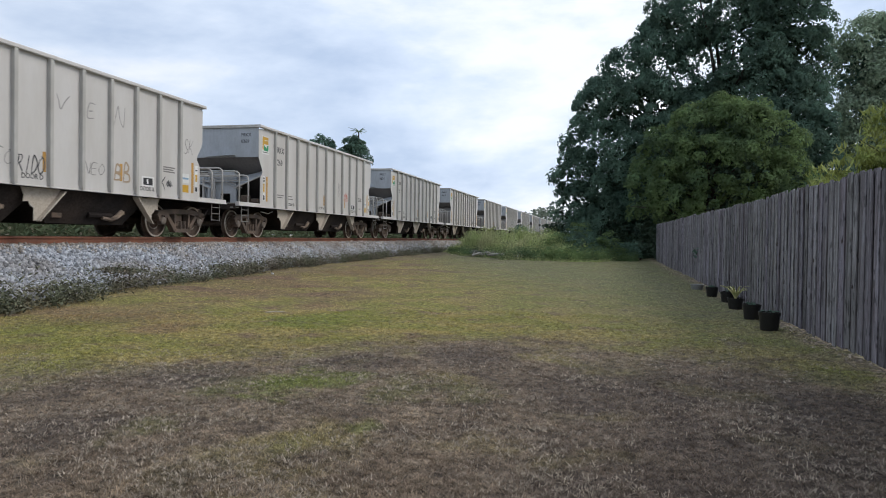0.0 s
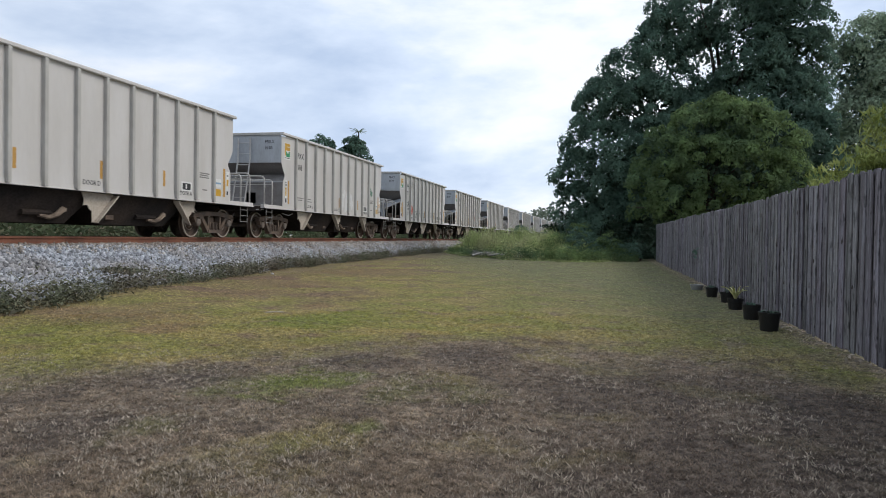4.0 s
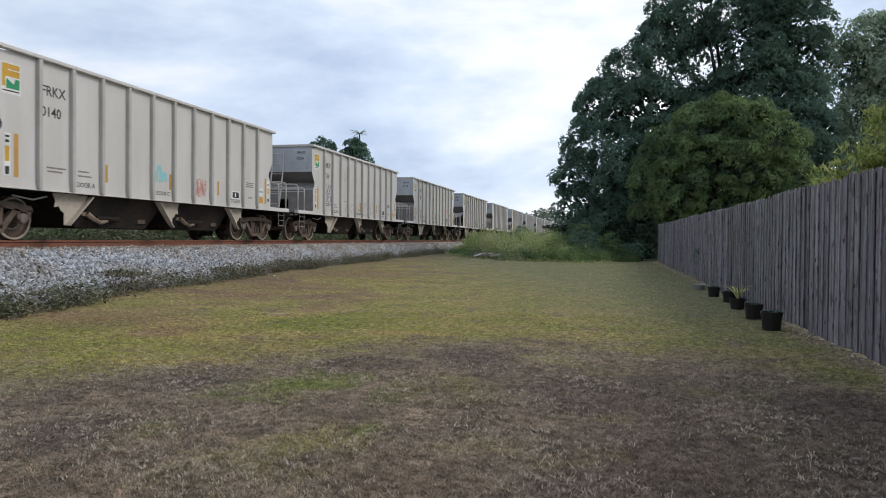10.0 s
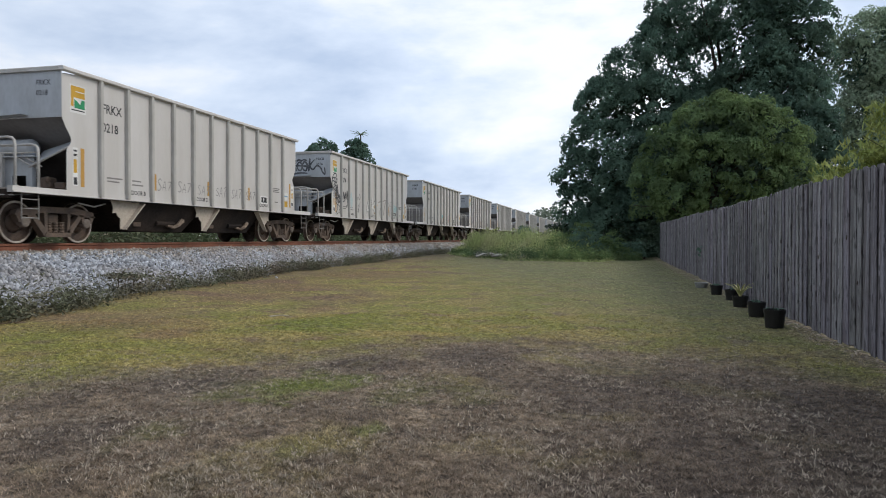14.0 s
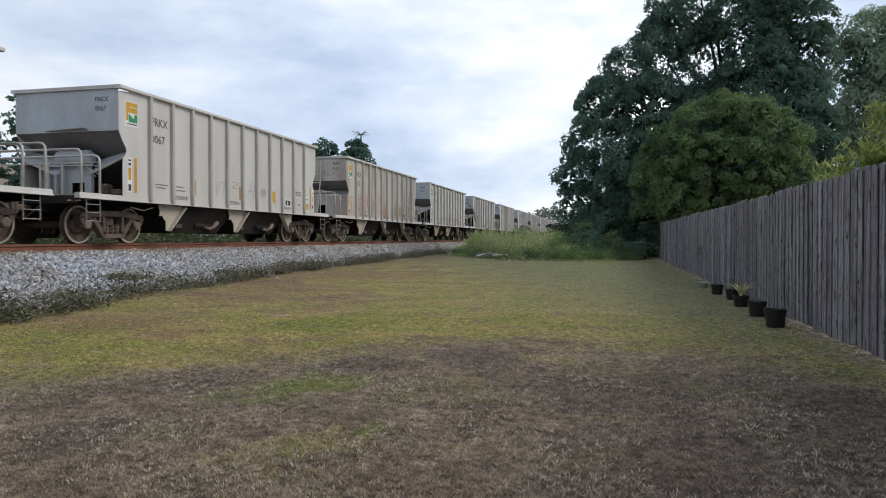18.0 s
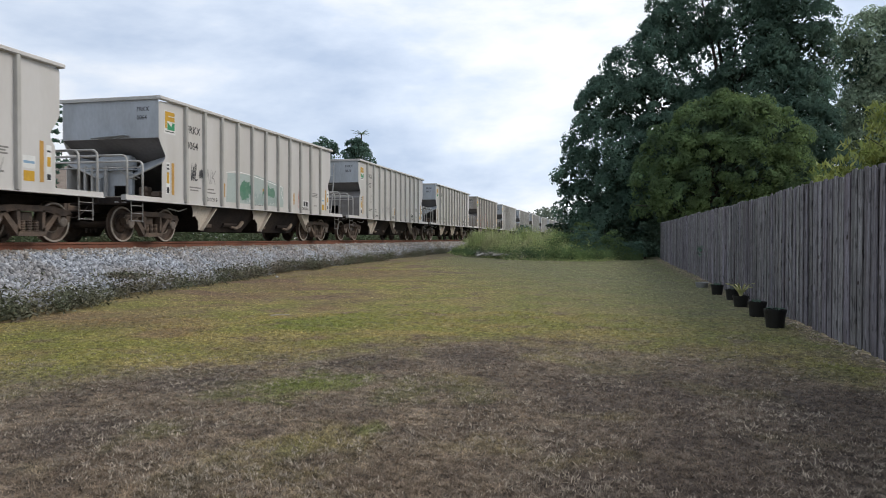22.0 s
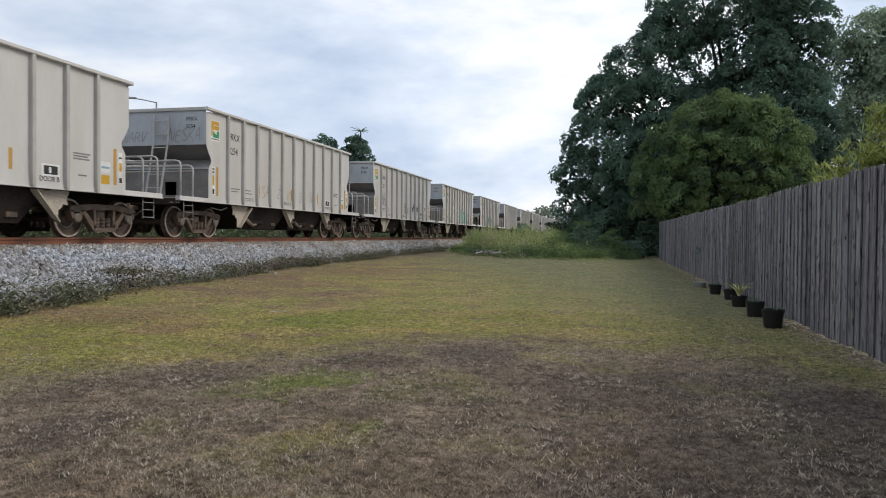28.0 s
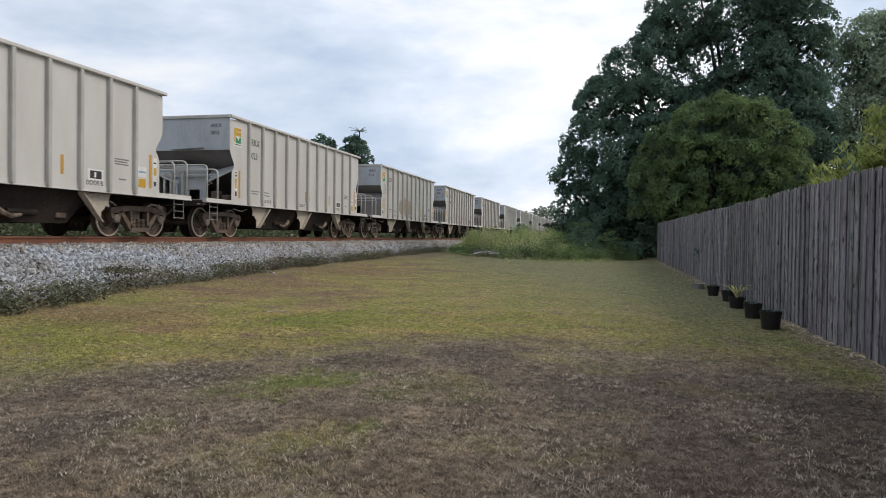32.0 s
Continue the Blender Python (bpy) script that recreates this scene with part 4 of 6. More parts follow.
    # understorey below the tall crown, its deep shade put into the leaf colour
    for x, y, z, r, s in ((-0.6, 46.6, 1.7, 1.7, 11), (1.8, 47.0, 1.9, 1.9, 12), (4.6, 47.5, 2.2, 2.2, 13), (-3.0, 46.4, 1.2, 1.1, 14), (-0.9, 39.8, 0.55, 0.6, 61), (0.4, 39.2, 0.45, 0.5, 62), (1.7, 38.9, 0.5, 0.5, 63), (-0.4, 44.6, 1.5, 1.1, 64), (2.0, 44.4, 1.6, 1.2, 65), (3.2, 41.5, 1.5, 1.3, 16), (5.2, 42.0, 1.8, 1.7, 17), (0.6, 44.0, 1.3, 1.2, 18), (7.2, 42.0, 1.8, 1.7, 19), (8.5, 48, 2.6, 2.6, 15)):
        make_tree("shrub", "dense green shrub under the tall tree, darkened for its shade", (x, y), z * 1.2, [(x, y, z, r), (x + r * 0.5, y, z * 0.6, r * 0.7)], 110, 44, 0.19, LEAF_SHADED, s, (0.1, 0), 0.07, 0.45, 0.2, 0.5, 4)
    for x, y, z, r, s, mt in ((-8.6, 45.6, 0.8, 0.8, 51, WEED), (-7.4, 44.4, 1.0, 0.95, 52, LEAF_LIGHT), (-6.0, 42.8, 1.0, 0.95, 53, WEED), (-4.4, 41.6, 0.95, 0.9, 54, LEAF_LIGHT), (-3.0, 40.4, 1.0, 0.9, 55, LEAF_MID), (-1.6, 40.2, 1.2, 0.95, 56, LEAF_MID), (-0.4, 39.8, 0.9, 0.8, 57, LEAF_DARK), (-2.3, 36.6, 0.85, 0.8, 71, LEAF_MID), (-1.2, 36.6, 0.95, 0.9, 72, LEAF_DARK), (-0.1, 36.9, 0.85, 0.8, 73, LEAF_MID), (1.0, 37.3, 0.6, 0.6, 74, LEAF_DARK), (-5.6, 46.8, 1.5, 0.55, 58, LEAF_DARK)):
        make_tree("bush", "leafy green bush among the tall weeds", (x, y), z * 1.1, [(x, y, z, r), (x + r * 0.6, y + 0.1, z * 0.7, r * 0.7), (x - r * 0.6, y, z * 0.6, r * 0.7)], 70, 40, 0.11, mt, s, (0.05, 0), 0.03, 0.26, 0.1, 0.42, 3)
    # trees past the track
    make_broad_tree("dark leafy tree standing past the railway", (-28.0, 71.5), 10.2,
                    [(-30.2, 71.5, 10.6, 1.25), (-31.3, 71.5, 10.5, 0.9), (-29.3, 71.5, 10.6, 0.8), (-26.6, 71.5, 10.5, 1.2), (-25.9, 71.5, 10.9, 0.8), (-27.4, 71.5, 10.1, 0.8), (-25.8, 71.5, 9.4, 1.1), (-32.0, 71.5, 9.2, 1.2), (-30.5, 71.5, 8.2, 1.9), (-27.5, 71.5, 8.0, 1.9), (-28.8, 71.5, 6.0, 2.0)],
                    1.6, 70, 0.55, 0.26, LEAF_DARK, 21, (0.2, 0), 0.25, 9)


def make_side_trees():
    make_tree("tree", "thin-crowned green tree with gaps past the railway", (-26.2, 27.5), 7.0,
              [(-26.2, 27.5, 6.6, 1.3), (-27.6, 27.8, 5.4, 1.3), (-25.2, 27.6, 5.0, 1.0), (-26.4, 27.4, 4.0, 1.2)], 150, 22, 0.26, LEAF_DARK, 41, (0.1, 0), 0.14, 0.3, 0.2, 0.5, 7)
    make_tree("tree", "green tree past the railway", (-30.0, 24.5), 7.4,
              [(-30.0, 24.5, 6.8, 1.6), (-31.5, 24.5, 5.4, 1.6), (-29.0, 24.5, 4.6, 1.3)], 150, 22, 0.26, LEAF_DARK, 42, (0.1, 0), 0.14, 0.3, 0.2, 0.5, 6)
    # tall thin-stemmed plant with a rosette of fronds above the dark tree
    e = empty("papaya_tree", pose(-25.9, 71.3, 0.35))
    part("stem", tube(fresh(), [(0, 0, 0), (0.1, 0, 6), (0, 0, 11.9)], 0.12, 8, 0.07), BARK, e)
    for k in range(13):
        a = k * 2 * math.pi / 13 + 0.2
        ln = 0.8 + 0.35 * ((k * 5) % 4) / 3
        pts = [(math.cos(a) * ln * u, math.sin(a) * ln * u, 11.9 + (0.15 + 0.55 * ((k * 7) % 5) / 4) * u - 0.3 * u * u) for u in (0, 0.35, 0.7, 1.0)]
        part("frond", tube(fresh(), pts, 0.05, 4, 0.02), LEAF_HAZE, e)
    tagged(e, "slender plant topped by a star of pale fronds", "tree")


def make_weeds():
    rng = np.random.default_rng(31)
    # low strip along the foot of the ballast, in uneven clumps
    n = 420
    cy = rng.uniform(4, 64, n)
    cx = np.interp(cy, [4, 8.3, 10.6, 13.8, 18.2, 22.2, 34.7, 51, 64], [-7.55, -8.05, -8.52, -9.02, -9.48, -9.82, -10.2, -11.0, -11.5]) - np.abs(rng.normal(size=n)) * 0.30 + 0.12 * np.sin(cy * 0.9)
    big = rng.uniform(0.45, 1.0, n) ** 1.3
    k = 62000
    pick = rng.choice(n, k, p=big / big.sum())
    q = rng.normal(size=(k, 3)) * np.stack([0.19 * big[pick], 0.34 * big[pick], 0.12 * big[pick]], 1)
    x, y = cx[pick] + q[:, 0], cy[pick] + q[:, 1]
    z = np.maximum(ground_z(x, y), np.interp(cx[pick] + 0.45 - x, [0.3, 0.9, 1.6], [0.0, 0.10, 0.34])) + 0.02 + np.abs(q[:, 2]) * 1.7
    v, f = leaves(rng, np.stack([x, y, z], 1), 0.07, -0.3, 0.35)
    o = arrays_to_object("weed_strip", v, f, WEED_LOW)
    tagged(o, "strip of low grey-green weeds along the ballast", "weeds", kind="stuff")
    # tall weeds at the far end of the lawn: feathery stems over a dark leafy foot
    k = 64000
    x = -10.6 + 10.8 * rng.random(k)
    front = np.interp(x, [-11, -8, -6.2, -3.9, -2, 0], [47.0, 40.8, 37.4, 34.6, 34.0, 35.4]) + 0.5 * np.sin(x * 1.7) + 0.3 * np.sin(x * 4.1)
    y = front + rng.random(k) ** 1.2 * 7.0 - np.abs(rng.normal(size=k)) * 0.35
    deep = np.clip((y - front + 0.5) / 2.2, 0.05, 1)
    lump = 0.66 + 0.34 * np.sin(x * 1.9 + 0.9) * np.cos(y * 0.9 + 0.6 * x) + 0.22 * np.sin(x * 4.7 + y * 2.1)
    tall = np.interp(x, [-10.6, -9.4, -8.3, -7.2, -4.5, -2.6, -1.2, 0.4], [0.35, 0.8, 1.55, 1.95, 1.85, 1.45, 0.9, 0.45]) * np.clip(lump, 0.3, 1.15) * deep
    h = tall * rng.uniform(0.35, 1.0, k) ** 0.7
    stem = np.clip(h, 0.12, 2.2)
    g = blades("tall_weeds", x, y, ground_z(x, y), stem, rng.uniform(0.010, 0.024, k), np.full(k, 0.42), rng, WEED, simple=True)
    tagged(g, "tall pale-green weeds and grass at the end of the lawn", "weeds", kind="stuff")
    m = 34000
    pick = rng.integers(0, k, m)
    up = rng.uniform(0.45, 1.0, m)
    q = np.stack([x[pick] + 0.2 * rng.normal(size=m) * up, y[pick], ground_z(x[pick], y[pick]) + h[pick] * up], 1)
    v, f = leaves(rng, q, 0.12, -0.8, 0.28)
    o = arrays_to_object("weed_leaves", v, f, WEED)
    tagged(o, "leafy stems of the tall weeds", "weeds", kind="stuff")
    m = 22000
    x = rng.uniform(-10.4, 1.6, m)
    y = np.interp(x, [-11, -8, -6.2, -3.9, -2, 0, 2], [47.0, 40.8, 37.4, 34.6, 34.0, 35.4, 37.0]) + 0.5 * np.sin(x * 1.7) + 0.3 * np.sin(x * 4.1) + rng.normal(size=m) * 0.45 + 0.3
    z = ground_z(x, y) + np.abs(rng.normal(size=m)) * 0.22 * np.interp(x, [-10, -7, -2, 0, 2], [0.6, 1.0, 1.6, 1.2, 0.7])
    v, f = leaves(rng, np.stack([x, y, z], 1), 0.10, 0.1, 0.4)
    o = arrays_to_object("low_weeds", v, f, LEAF_MID)
    tagged(o, "low leafy weeds along the end of the lawn", "weeds", kind="stuff")
    # green verge past the track, seen under the cars
    k = 26000
    x, y = rng.uniform(-24, -16.4, k), rng.uniform(8, 90, k)
    g = blades("far_verge", x, y, ground_z(x, y), rng.uniform(0.1, 0.5, k), rng.uniform(0.01, 0.03, k), np.full(k, 0.7), rng, VERGE, simple=True)
    tagged(g, "rough green grass verge past the railway", "weeds", kind="stuff")
    # far woods
    c = []
    for a, d, hh, ww in ((-0.150, 260, 12.5, 5), (-0.128, 262, 11.0, 5), (-0.113, 300, 13.0, 2.2), (-0.093, 250, 12.5, 5), (-0.080, 245, 12.5, 5), (-0.17, 280, 14, 6), (-0.2, 300, 13, 9), (-0.25, 320, 12, 12), (-0.32, 320, 12, 14), (-0.42, 300, 10, 14), (-0.55, 260, 9, 14), (-0.75, 240, 8, 14), (-1.0, 200, 8, 14), (-1.3, 180, 7, 14)):
        n = int(140 * ww)
        q = rng.normal(size=(n, 3))
        q /= np.linalg.norm(q, axis=1)[:, None]
        q *= rng.uniform(0.6, 1.0, (n, 1)) * (ww, ww, hh * 0.5)
        q += (a * d, d, hh * 0.5)
        c.append(q)
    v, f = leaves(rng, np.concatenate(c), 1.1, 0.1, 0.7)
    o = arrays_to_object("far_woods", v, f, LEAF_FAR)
    tagged(o, "line of distant green woods on the horizon", "trees", kind="stuff")
    # rough growth behind the track
    k = 48000
    q = np.stack([rng.uniform(-30, -19.5, k), 8 + 130 * rng.random(k) ** 1.4, rng.random(k) ** 1.2], 1)
    q[:, 2] = 0.35 + q[:, 2] * (1.25 + 0.075 * (-q[:, 0] - 13)) * (1.0 + 0.35 * np.sin(q[:, 1] * 0.55) * np.sin(q[:, 0] * 0.8 + 1))
    v, f = leaves(rng, q, 0.34, 0.1, 0.45, 0.3)
    o = arrays_to_object("bank_growth", v, f, VERGE)
    tagged(o, "unmown green bushes and grass past the railway", "weeds", kind="stuff")


def make_debris():
    """Pale dead branches and twigs lying in the weeds at the end of the lawn."""
    rng = np.random.default_rng(77)
    k = 420
    x = rng.uniform(-7.4, -4.0, k)
    y = np.interp(x, [-8, -6.2, -3.9], [40.8, 37.4, 34.6]) + rng.normal(size=k) * 0.3
    g = blades("dead_twigs", x, y, ground_z(x, y) + 0.12, rng.uniform(0.08, 0.34, k), rng.uniform(0.008, 0.022, k), rng.uniform(0.8, 3.0, k), rng, DULL)
    tagged(g, "bleached dead twigs tangled in the weeds", "twigs", kind="stuff")
    for k, (x, y, ln, rz) in enumerate(((-6.6, 37.6, 0.9, 10), (-5.4, 36.0, 1.1, -25), (-4.8, 35.2, 0.7, 15), (-5.9, 36.9, 0.8, 50))):
        e = empty("dead_branch", pose(x, y, 0.26, 0, -8 + 9 * k, rz))
        part("stem", tube(fresh(), [(-ln / 2, 0, 0), (0, 0.1, 0.08), (ln / 2, 0, 0.02)], 0.06, 7, 0.03), DULL, e)
        tagged(e, "bleached dead branch lying in the tall weeds", "branch")


def make_ballast_weeds():
    """Single clumps of weed rooted in the stones, and a pale stone on the edge of the lawn."""
    rng = np.random.default_rng(91)
    for x, y, z, r in ((-9.33, 11.92, 0.36, 0.16), (-9.2, 12.2, 0.33, 0.12), (-9.98, 16.96, 0.22, 0.15), (-8.95, 9.9, 0.16, 0.16), (-10.1, 21.0, 0.3, 0.2)):
        e = empty("weed_clump", pose(x, y, z))
        v, f = leaves(rng, rng.normal(size=(240, 3)) * (r, r * 1.5, 0.03) + (0, 0, 0.06), 0.075, -0.2, 0.35)
        arrays_to_object("foliage", v, f, WEED_LOW).parent = e
        part("stem", tube(fresh(), [(0, 0, -0.12), (0.01, 0, 0.03), (0.03, 0.02, 0.09)], 0.008, 5), BARK, e)
        tagged(e, "low green weed clump growing in the ballast", "weed", group="weeds in the ballast")
    bm = fresh()
    bmesh.ops.create_icosphere(bm, subdivisions=2, radius=0.055)
    for v in bm.verts:
        v.co *= 0.8 + 0.25 * noise.noise(v.co * 25)
        v.co.z *= 0.6
    o = part("stone", bm, STONE)
    o.matrix_basis = pose(-9.2, 18.37, float(ground_z(np.float64(-9.2), np.float64(18.37))) + 0.02)
    tagged(o, "pale grey stone lying on the lawn edge", "stone")


def make_unseen_house():
    """Unseen plain house wall, added behind the viewer to shade the near lawn; it closes the yard."""
    e = empty("yard_house", pose(4.5, -2.6, 0))
    part("wall", box(fresh(), -6.0, 8.0, -0.2, 0.0, -0.2, 3.2), STUCCO, e)
    part("roof", prism(fresh(), [(0.9, 2.95), (0.9, 3.1), (-4.0, 5.2), (-8.0, 3.1), (-8.0, 2.95)], "x", -6.6, 8.6), ROOF, e, "unseen dark roof, its deep eaves added for shade")
    tagged(e, "unseen plain pale house wall added to shade the near yard", "house", kind="structure")


def make_house():
    """Pale wall of a low building glimpsed behind the foliage past the track."""
    e = empty("house", pose(-31.5, 33.0, 0.35, 0, 0, 43))
    part("wall", box(fresh(), -5.0, 5.0, -0.1, 6.0, -0.1, 3.6), STUCCO, e)
    part("roof", prism(fresh(), [(-0.6, 3.55), (6.5, 3.55), (2.95, 5.2)], "x", -5.4, 5.4), ROOF, e, "weathered grey-brown roof")
    for x in (-3.0, 0.2, 3.2):
        w = part("window", box(fresh(), x - 0.55, x + 0.55, -0.13, -0.1, 1.1, 2.3), DARKGLASS, e, "dark window")
    tagged(e, "low pale beige house behind trees past the railway", "house")


ROOF = mat("roof_shingle", (0.22, 0.18, 0.15), 0.9, scale=2, fine=18, grain=0.25, bump=0.4)
DARKGLASS = mat("dark_glass", (0.02, 0.025, 0.03), 0.1, grain=0.1, bump=0)


def make_street_lamp():
    e = empty("street_lamp", pose(-28.2, 39.7, 0.35, 0, 0, -55))
    part("pole", tube(fresh(), [(0, 0, 0), (0, 0, 9.2)], 0.09, 10, 0.05), GALV, e)
    part("arm", tube(fresh(), [(0, 0, 9.15), (0, -0.6, 9.25), (0, -1.2, 9.32)], 0.035, 8), GALV, e)
    part("lamp_head", box(fresh(), -0.1, 0.1, -1.75, -1.15, 9.28, 9.40, 0.03), GALV, e, "flat grey lamp head")
    tagged(e, "grey metal street lamp past the railway", "street lamp")


# ---------------------------------------------------------------- the train
BODY, HALF_W, TOP, SILL = 5.80, 1.577, 3.826, 1.035
AXLES = (-6.36, -4.58, 4.58, 6.36)
PERIOD = 15.011
CURVE = [(-5.40, 3.74), (-5.44, 3.715), (-5.74, 3.69), (-5.80, 3.66), (-5.80, 2.80), (-5.785, 2.70), (-5.69, 2.53), (-5.57, 2.37), (-5.53, 2.29), (-5.54, 2.21), (-5.61, 2.12), (-5.655, 2.05), (-5.67, 1.96), (-5.675, 1.10)]


def flat(name, material, parent, pts, plane, h, thick=0.004, label=""):
    """A thin decal: polygon (along, up) on the side (x = +-h) or the end (y = +-h)."""
    bm = fresh()
    if plane == "x":
        prism(bm, pts, "x", h, h + math.copysign(thick, h))
    else:
        prism(bm, pts, "y", h, h + math.copysign(thick, h))
    return part(name, bm, material, parent, label)


LETTERS = {}


def letter_mesh(body):
    """The mesh of a word, 1 m high letters, made once."""
    if body not in LETTERS:
        cu = bpy.data.curves.new("letters", "FONT")
        cu.body, cu.size, cu.resolution_u, cu.offset = body, 1.0, 2, 0.014
        tmp = new("letters", cu)
        LETTERS[body] = bpy.data.meshes.new_from_object(tmp.evaluated_get(bpy.context.evaluated_depsgraph_get()))
        bpy.data.objects.remove(tmp)
        bpy.data.curves.remove(cu)
        LETTERS[body].materials.append(BLACK)
    return LETTERS[body]


def writing(body, size, parent, m, name="lettering"):
    o = new(name, letter_mesh(body))
    o.parent = parent
    o.matrix_basis = m @ Matrix.Diagonal((size * 0.93, size, size, 1))
    return o


def rect(a0, a1, b0, b1):
    return [(a0, b0), (a1, b0), (a1, b1), (a0, b1)]


def side_frame_of(x):
    """Matrix that lays local x along the side and local y up, on the +x side of a car."""
    return Matrix(((0, 0, 1, x), (1, 0, 0, 0), (0, 1, 0, 0), (0, 0, 0, 1)))


def end_frame_of(y):
    return Matrix(((1, 0, 0, 0), (0, 0, -1, y), (0, 1, 0, 0), (0, 0, 0, 1)))


def build_side(car, s, marked):
    """One long side of the car; s = +1 is the +x side. The -x side is the same turned half round."""
    R = Matrix.Rotation(0 if s > 0 else math.pi, 4, "Z")

    def put(name, bm, material, label="", smooth=False):
        o = part(name, bm, material, car, label, smooth)
        o.matrix_basis = R
        return o
    outline = CURVE + [(-y, z) for y, z in CURVE[::-1]]
    put("side_sheet", prism(fresh(), outline, "x", 1.470, 1.480), PAINT)
    rib = None
    for k in range(11):
        y = -4.65 + 0.93 * k
        if rib is None:
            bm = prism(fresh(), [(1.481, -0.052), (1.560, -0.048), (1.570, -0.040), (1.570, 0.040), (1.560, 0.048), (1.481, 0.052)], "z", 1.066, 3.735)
            rib = put("rib", bm, RIBPAINT_SHADED)
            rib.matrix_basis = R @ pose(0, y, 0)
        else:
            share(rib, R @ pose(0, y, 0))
    put("top_chord", prism(fresh(), [(1.452, 3.735), (1.56, 3.735), (1.577, 3.75), (1.577, 3.81), (1.56, 3.826), (1.452, 3.826)], "y", -5.86, 5.86), PAINT)
    put("side_sill", prism(fresh(), [(1.36, 1.035), (1.525, 1.035), (1.525, 1.055), (1.492, 1.062), (1.492, 1.165), (1.36, 1.165)], "y", -7.12, 7.12), PAINT)
    # braces of the hopper bottoms
    kinds = {}
    for y, q in ((-3.52, 1), (0.0, -1 if s > 0 else 1), (3.48, -1)):
        if q not in kinds:
            web = [(-0.55, 1.03), (0.52, 1.03), (0.50, 0.96), (-0.13, 0.36), (-0.22, 0.33), (-0.22, 0.60), (-0.32, 0.66), (-0.36, 0.74), (-0.50, 0.72), (-0.47, 0.86)]
            brace = put("hopper_brace", prism(fresh(), [(a * q, b) for a, b in web], "x", 1.30, 1.315), BRACE)
            brace.matrix_basis = R @ pose(0, y, 0)
            fl = part("brace_flange", slab(fresh(), [(1.31, 0.54 * q, 1.0), (1.46, 0.52 * q, 1.0), (1.42, -0.16 * q, 0.34), (1.31, -0.16 * q, 0.34)], 0.03), BRACE, brace)
            kinds[q] = (brace, fl)
        else:
            o = share(kinds[q][0], R @ pose(0, y, 0))
            share(kinds[q][1], Matrix(), o)
    # steps below the corners
    for y0 in (-6.84, 6.40):
        st = put("step_ladder", tube(fresh(), [(1.43, y0, 1.06), (1.43, y0, 0.50)], 0.013, 6), STEPIRON)
        part("stile", tube(fresh(), [(1.43, y0 + 0.44, 1.06), (1.43, y0 + 0.44, 0.50)], 0.013, 6), STEPIRON, st)
        for z in (0.53, 0.72, 0.91):
            part("rung", tube(fresh(), [(1.43, y0, z), (1.43, y0 + 0.44, z)], 0.012, 6), STEPIRON, st)
    if not marked:
        return
    # decals
    logo = put("logo_panel", box(fresh(), 1.4815, 1.4835, -5.57, -5.09, 2.88, 3.50), WHITE, "white panel with a yellow and green emblem")
    flat("logo_yellow", YELLOW, logo, [(-5.54, 3.47), (-5.54, 3.02), (-5.46, 3.02), (-5.46, 3.22), (-5.12, 3.22), (-5.12, 3.47)], "x", 1.4845, 0.001)
    flat("logo_stripe", WHITE, logo, rect(-5.40, -5.12, 3.345, 3.365), "x", 1.4858, 0.001)
    flat("logo_green", GREEN, logo, [(-5.44, 3.19), (-5.44, 2.99), (-5.12, 2.99), (-5.12, 3.19), (-5.22, 3.19), (-5.26, 3.08)], "x", 1.4845, 0.001)
    flat("logo_line", BLACK, logo, rect(-5.53, -5.13, 2.93, 2.955), "x", 1.4845, 0.001)
    for y in (-5.20, 5.30):
        o = put("reflector", box(fresh(), 1.4815, 1.4835, y - 0.055, y + 0.055, 1.26, 2.12), ORANGE, "faded orange reflective strip")
    pl = put("placard", box(fresh(), 1.4815, 1.4835, -5.50, -5.34, 1.28, 2.12), WHITE)
    for z0, z1, mt in ((1.30, 1.46, BLACK), (1.56, 1.86, YELLOW), (1.93, 1.98, BLACK), (2.03, 2.07, BLACK)):
        flat("placard_mark", mt, pl, rect(-5.47, -5.37, z0, z1), "x", 1.4845, 0.001)
    pl = put("placard", box(fresh(), 1.4815, 1.4835, 5.42, 5.56, 1.30, 2.05), WHITE)
    for z0, z1, mt in ((1.32, 1.44, BLACK), (1.60, 1.80, YELLOW), (1.90, 1.94, BLACK)):
        flat("placard_mark", mt, pl, rect(5.44, 5.54, z0, z1), "x", 1.4845, 0.001)
    put("label_yellow", box(fresh(), 1.4815, 1.4835, 4.83, 5.11, 1.26, 1.47), YELLOW)
    lb = put("label_white", box(fresh(), 1.4815, 1.4835, 4.81, 5.13, 1.52, 1.78), WHITE)
    flat("label_line", BLUE, lb, rect(4.83, 5.11, 1.62, 1.67), "x", 1.4845, 0.001)
    lb = put("data_box", box(fresh(), 1.4815, 1.4835, 3.06, 3.56, 1.30, 1.56), WHITE)
    flat("data_field", BLACK, lb, rect(3.12, 3.50, 1.34, 1.52), "x", 1.4845, 0.001)
    flat("data_window", WHITE, lb, rect(3.26, 3.32, 1.37, 1.49), "x", 1.4858, 0.001)
    for y in (-2.60, -0.12, 2.28):
        put("reflector", box(fresh(), 1.4815, 1.4835, y - 0.045, y + 0.045, 1.36, 1.78), ORANGE, "faded orange reflective strip")
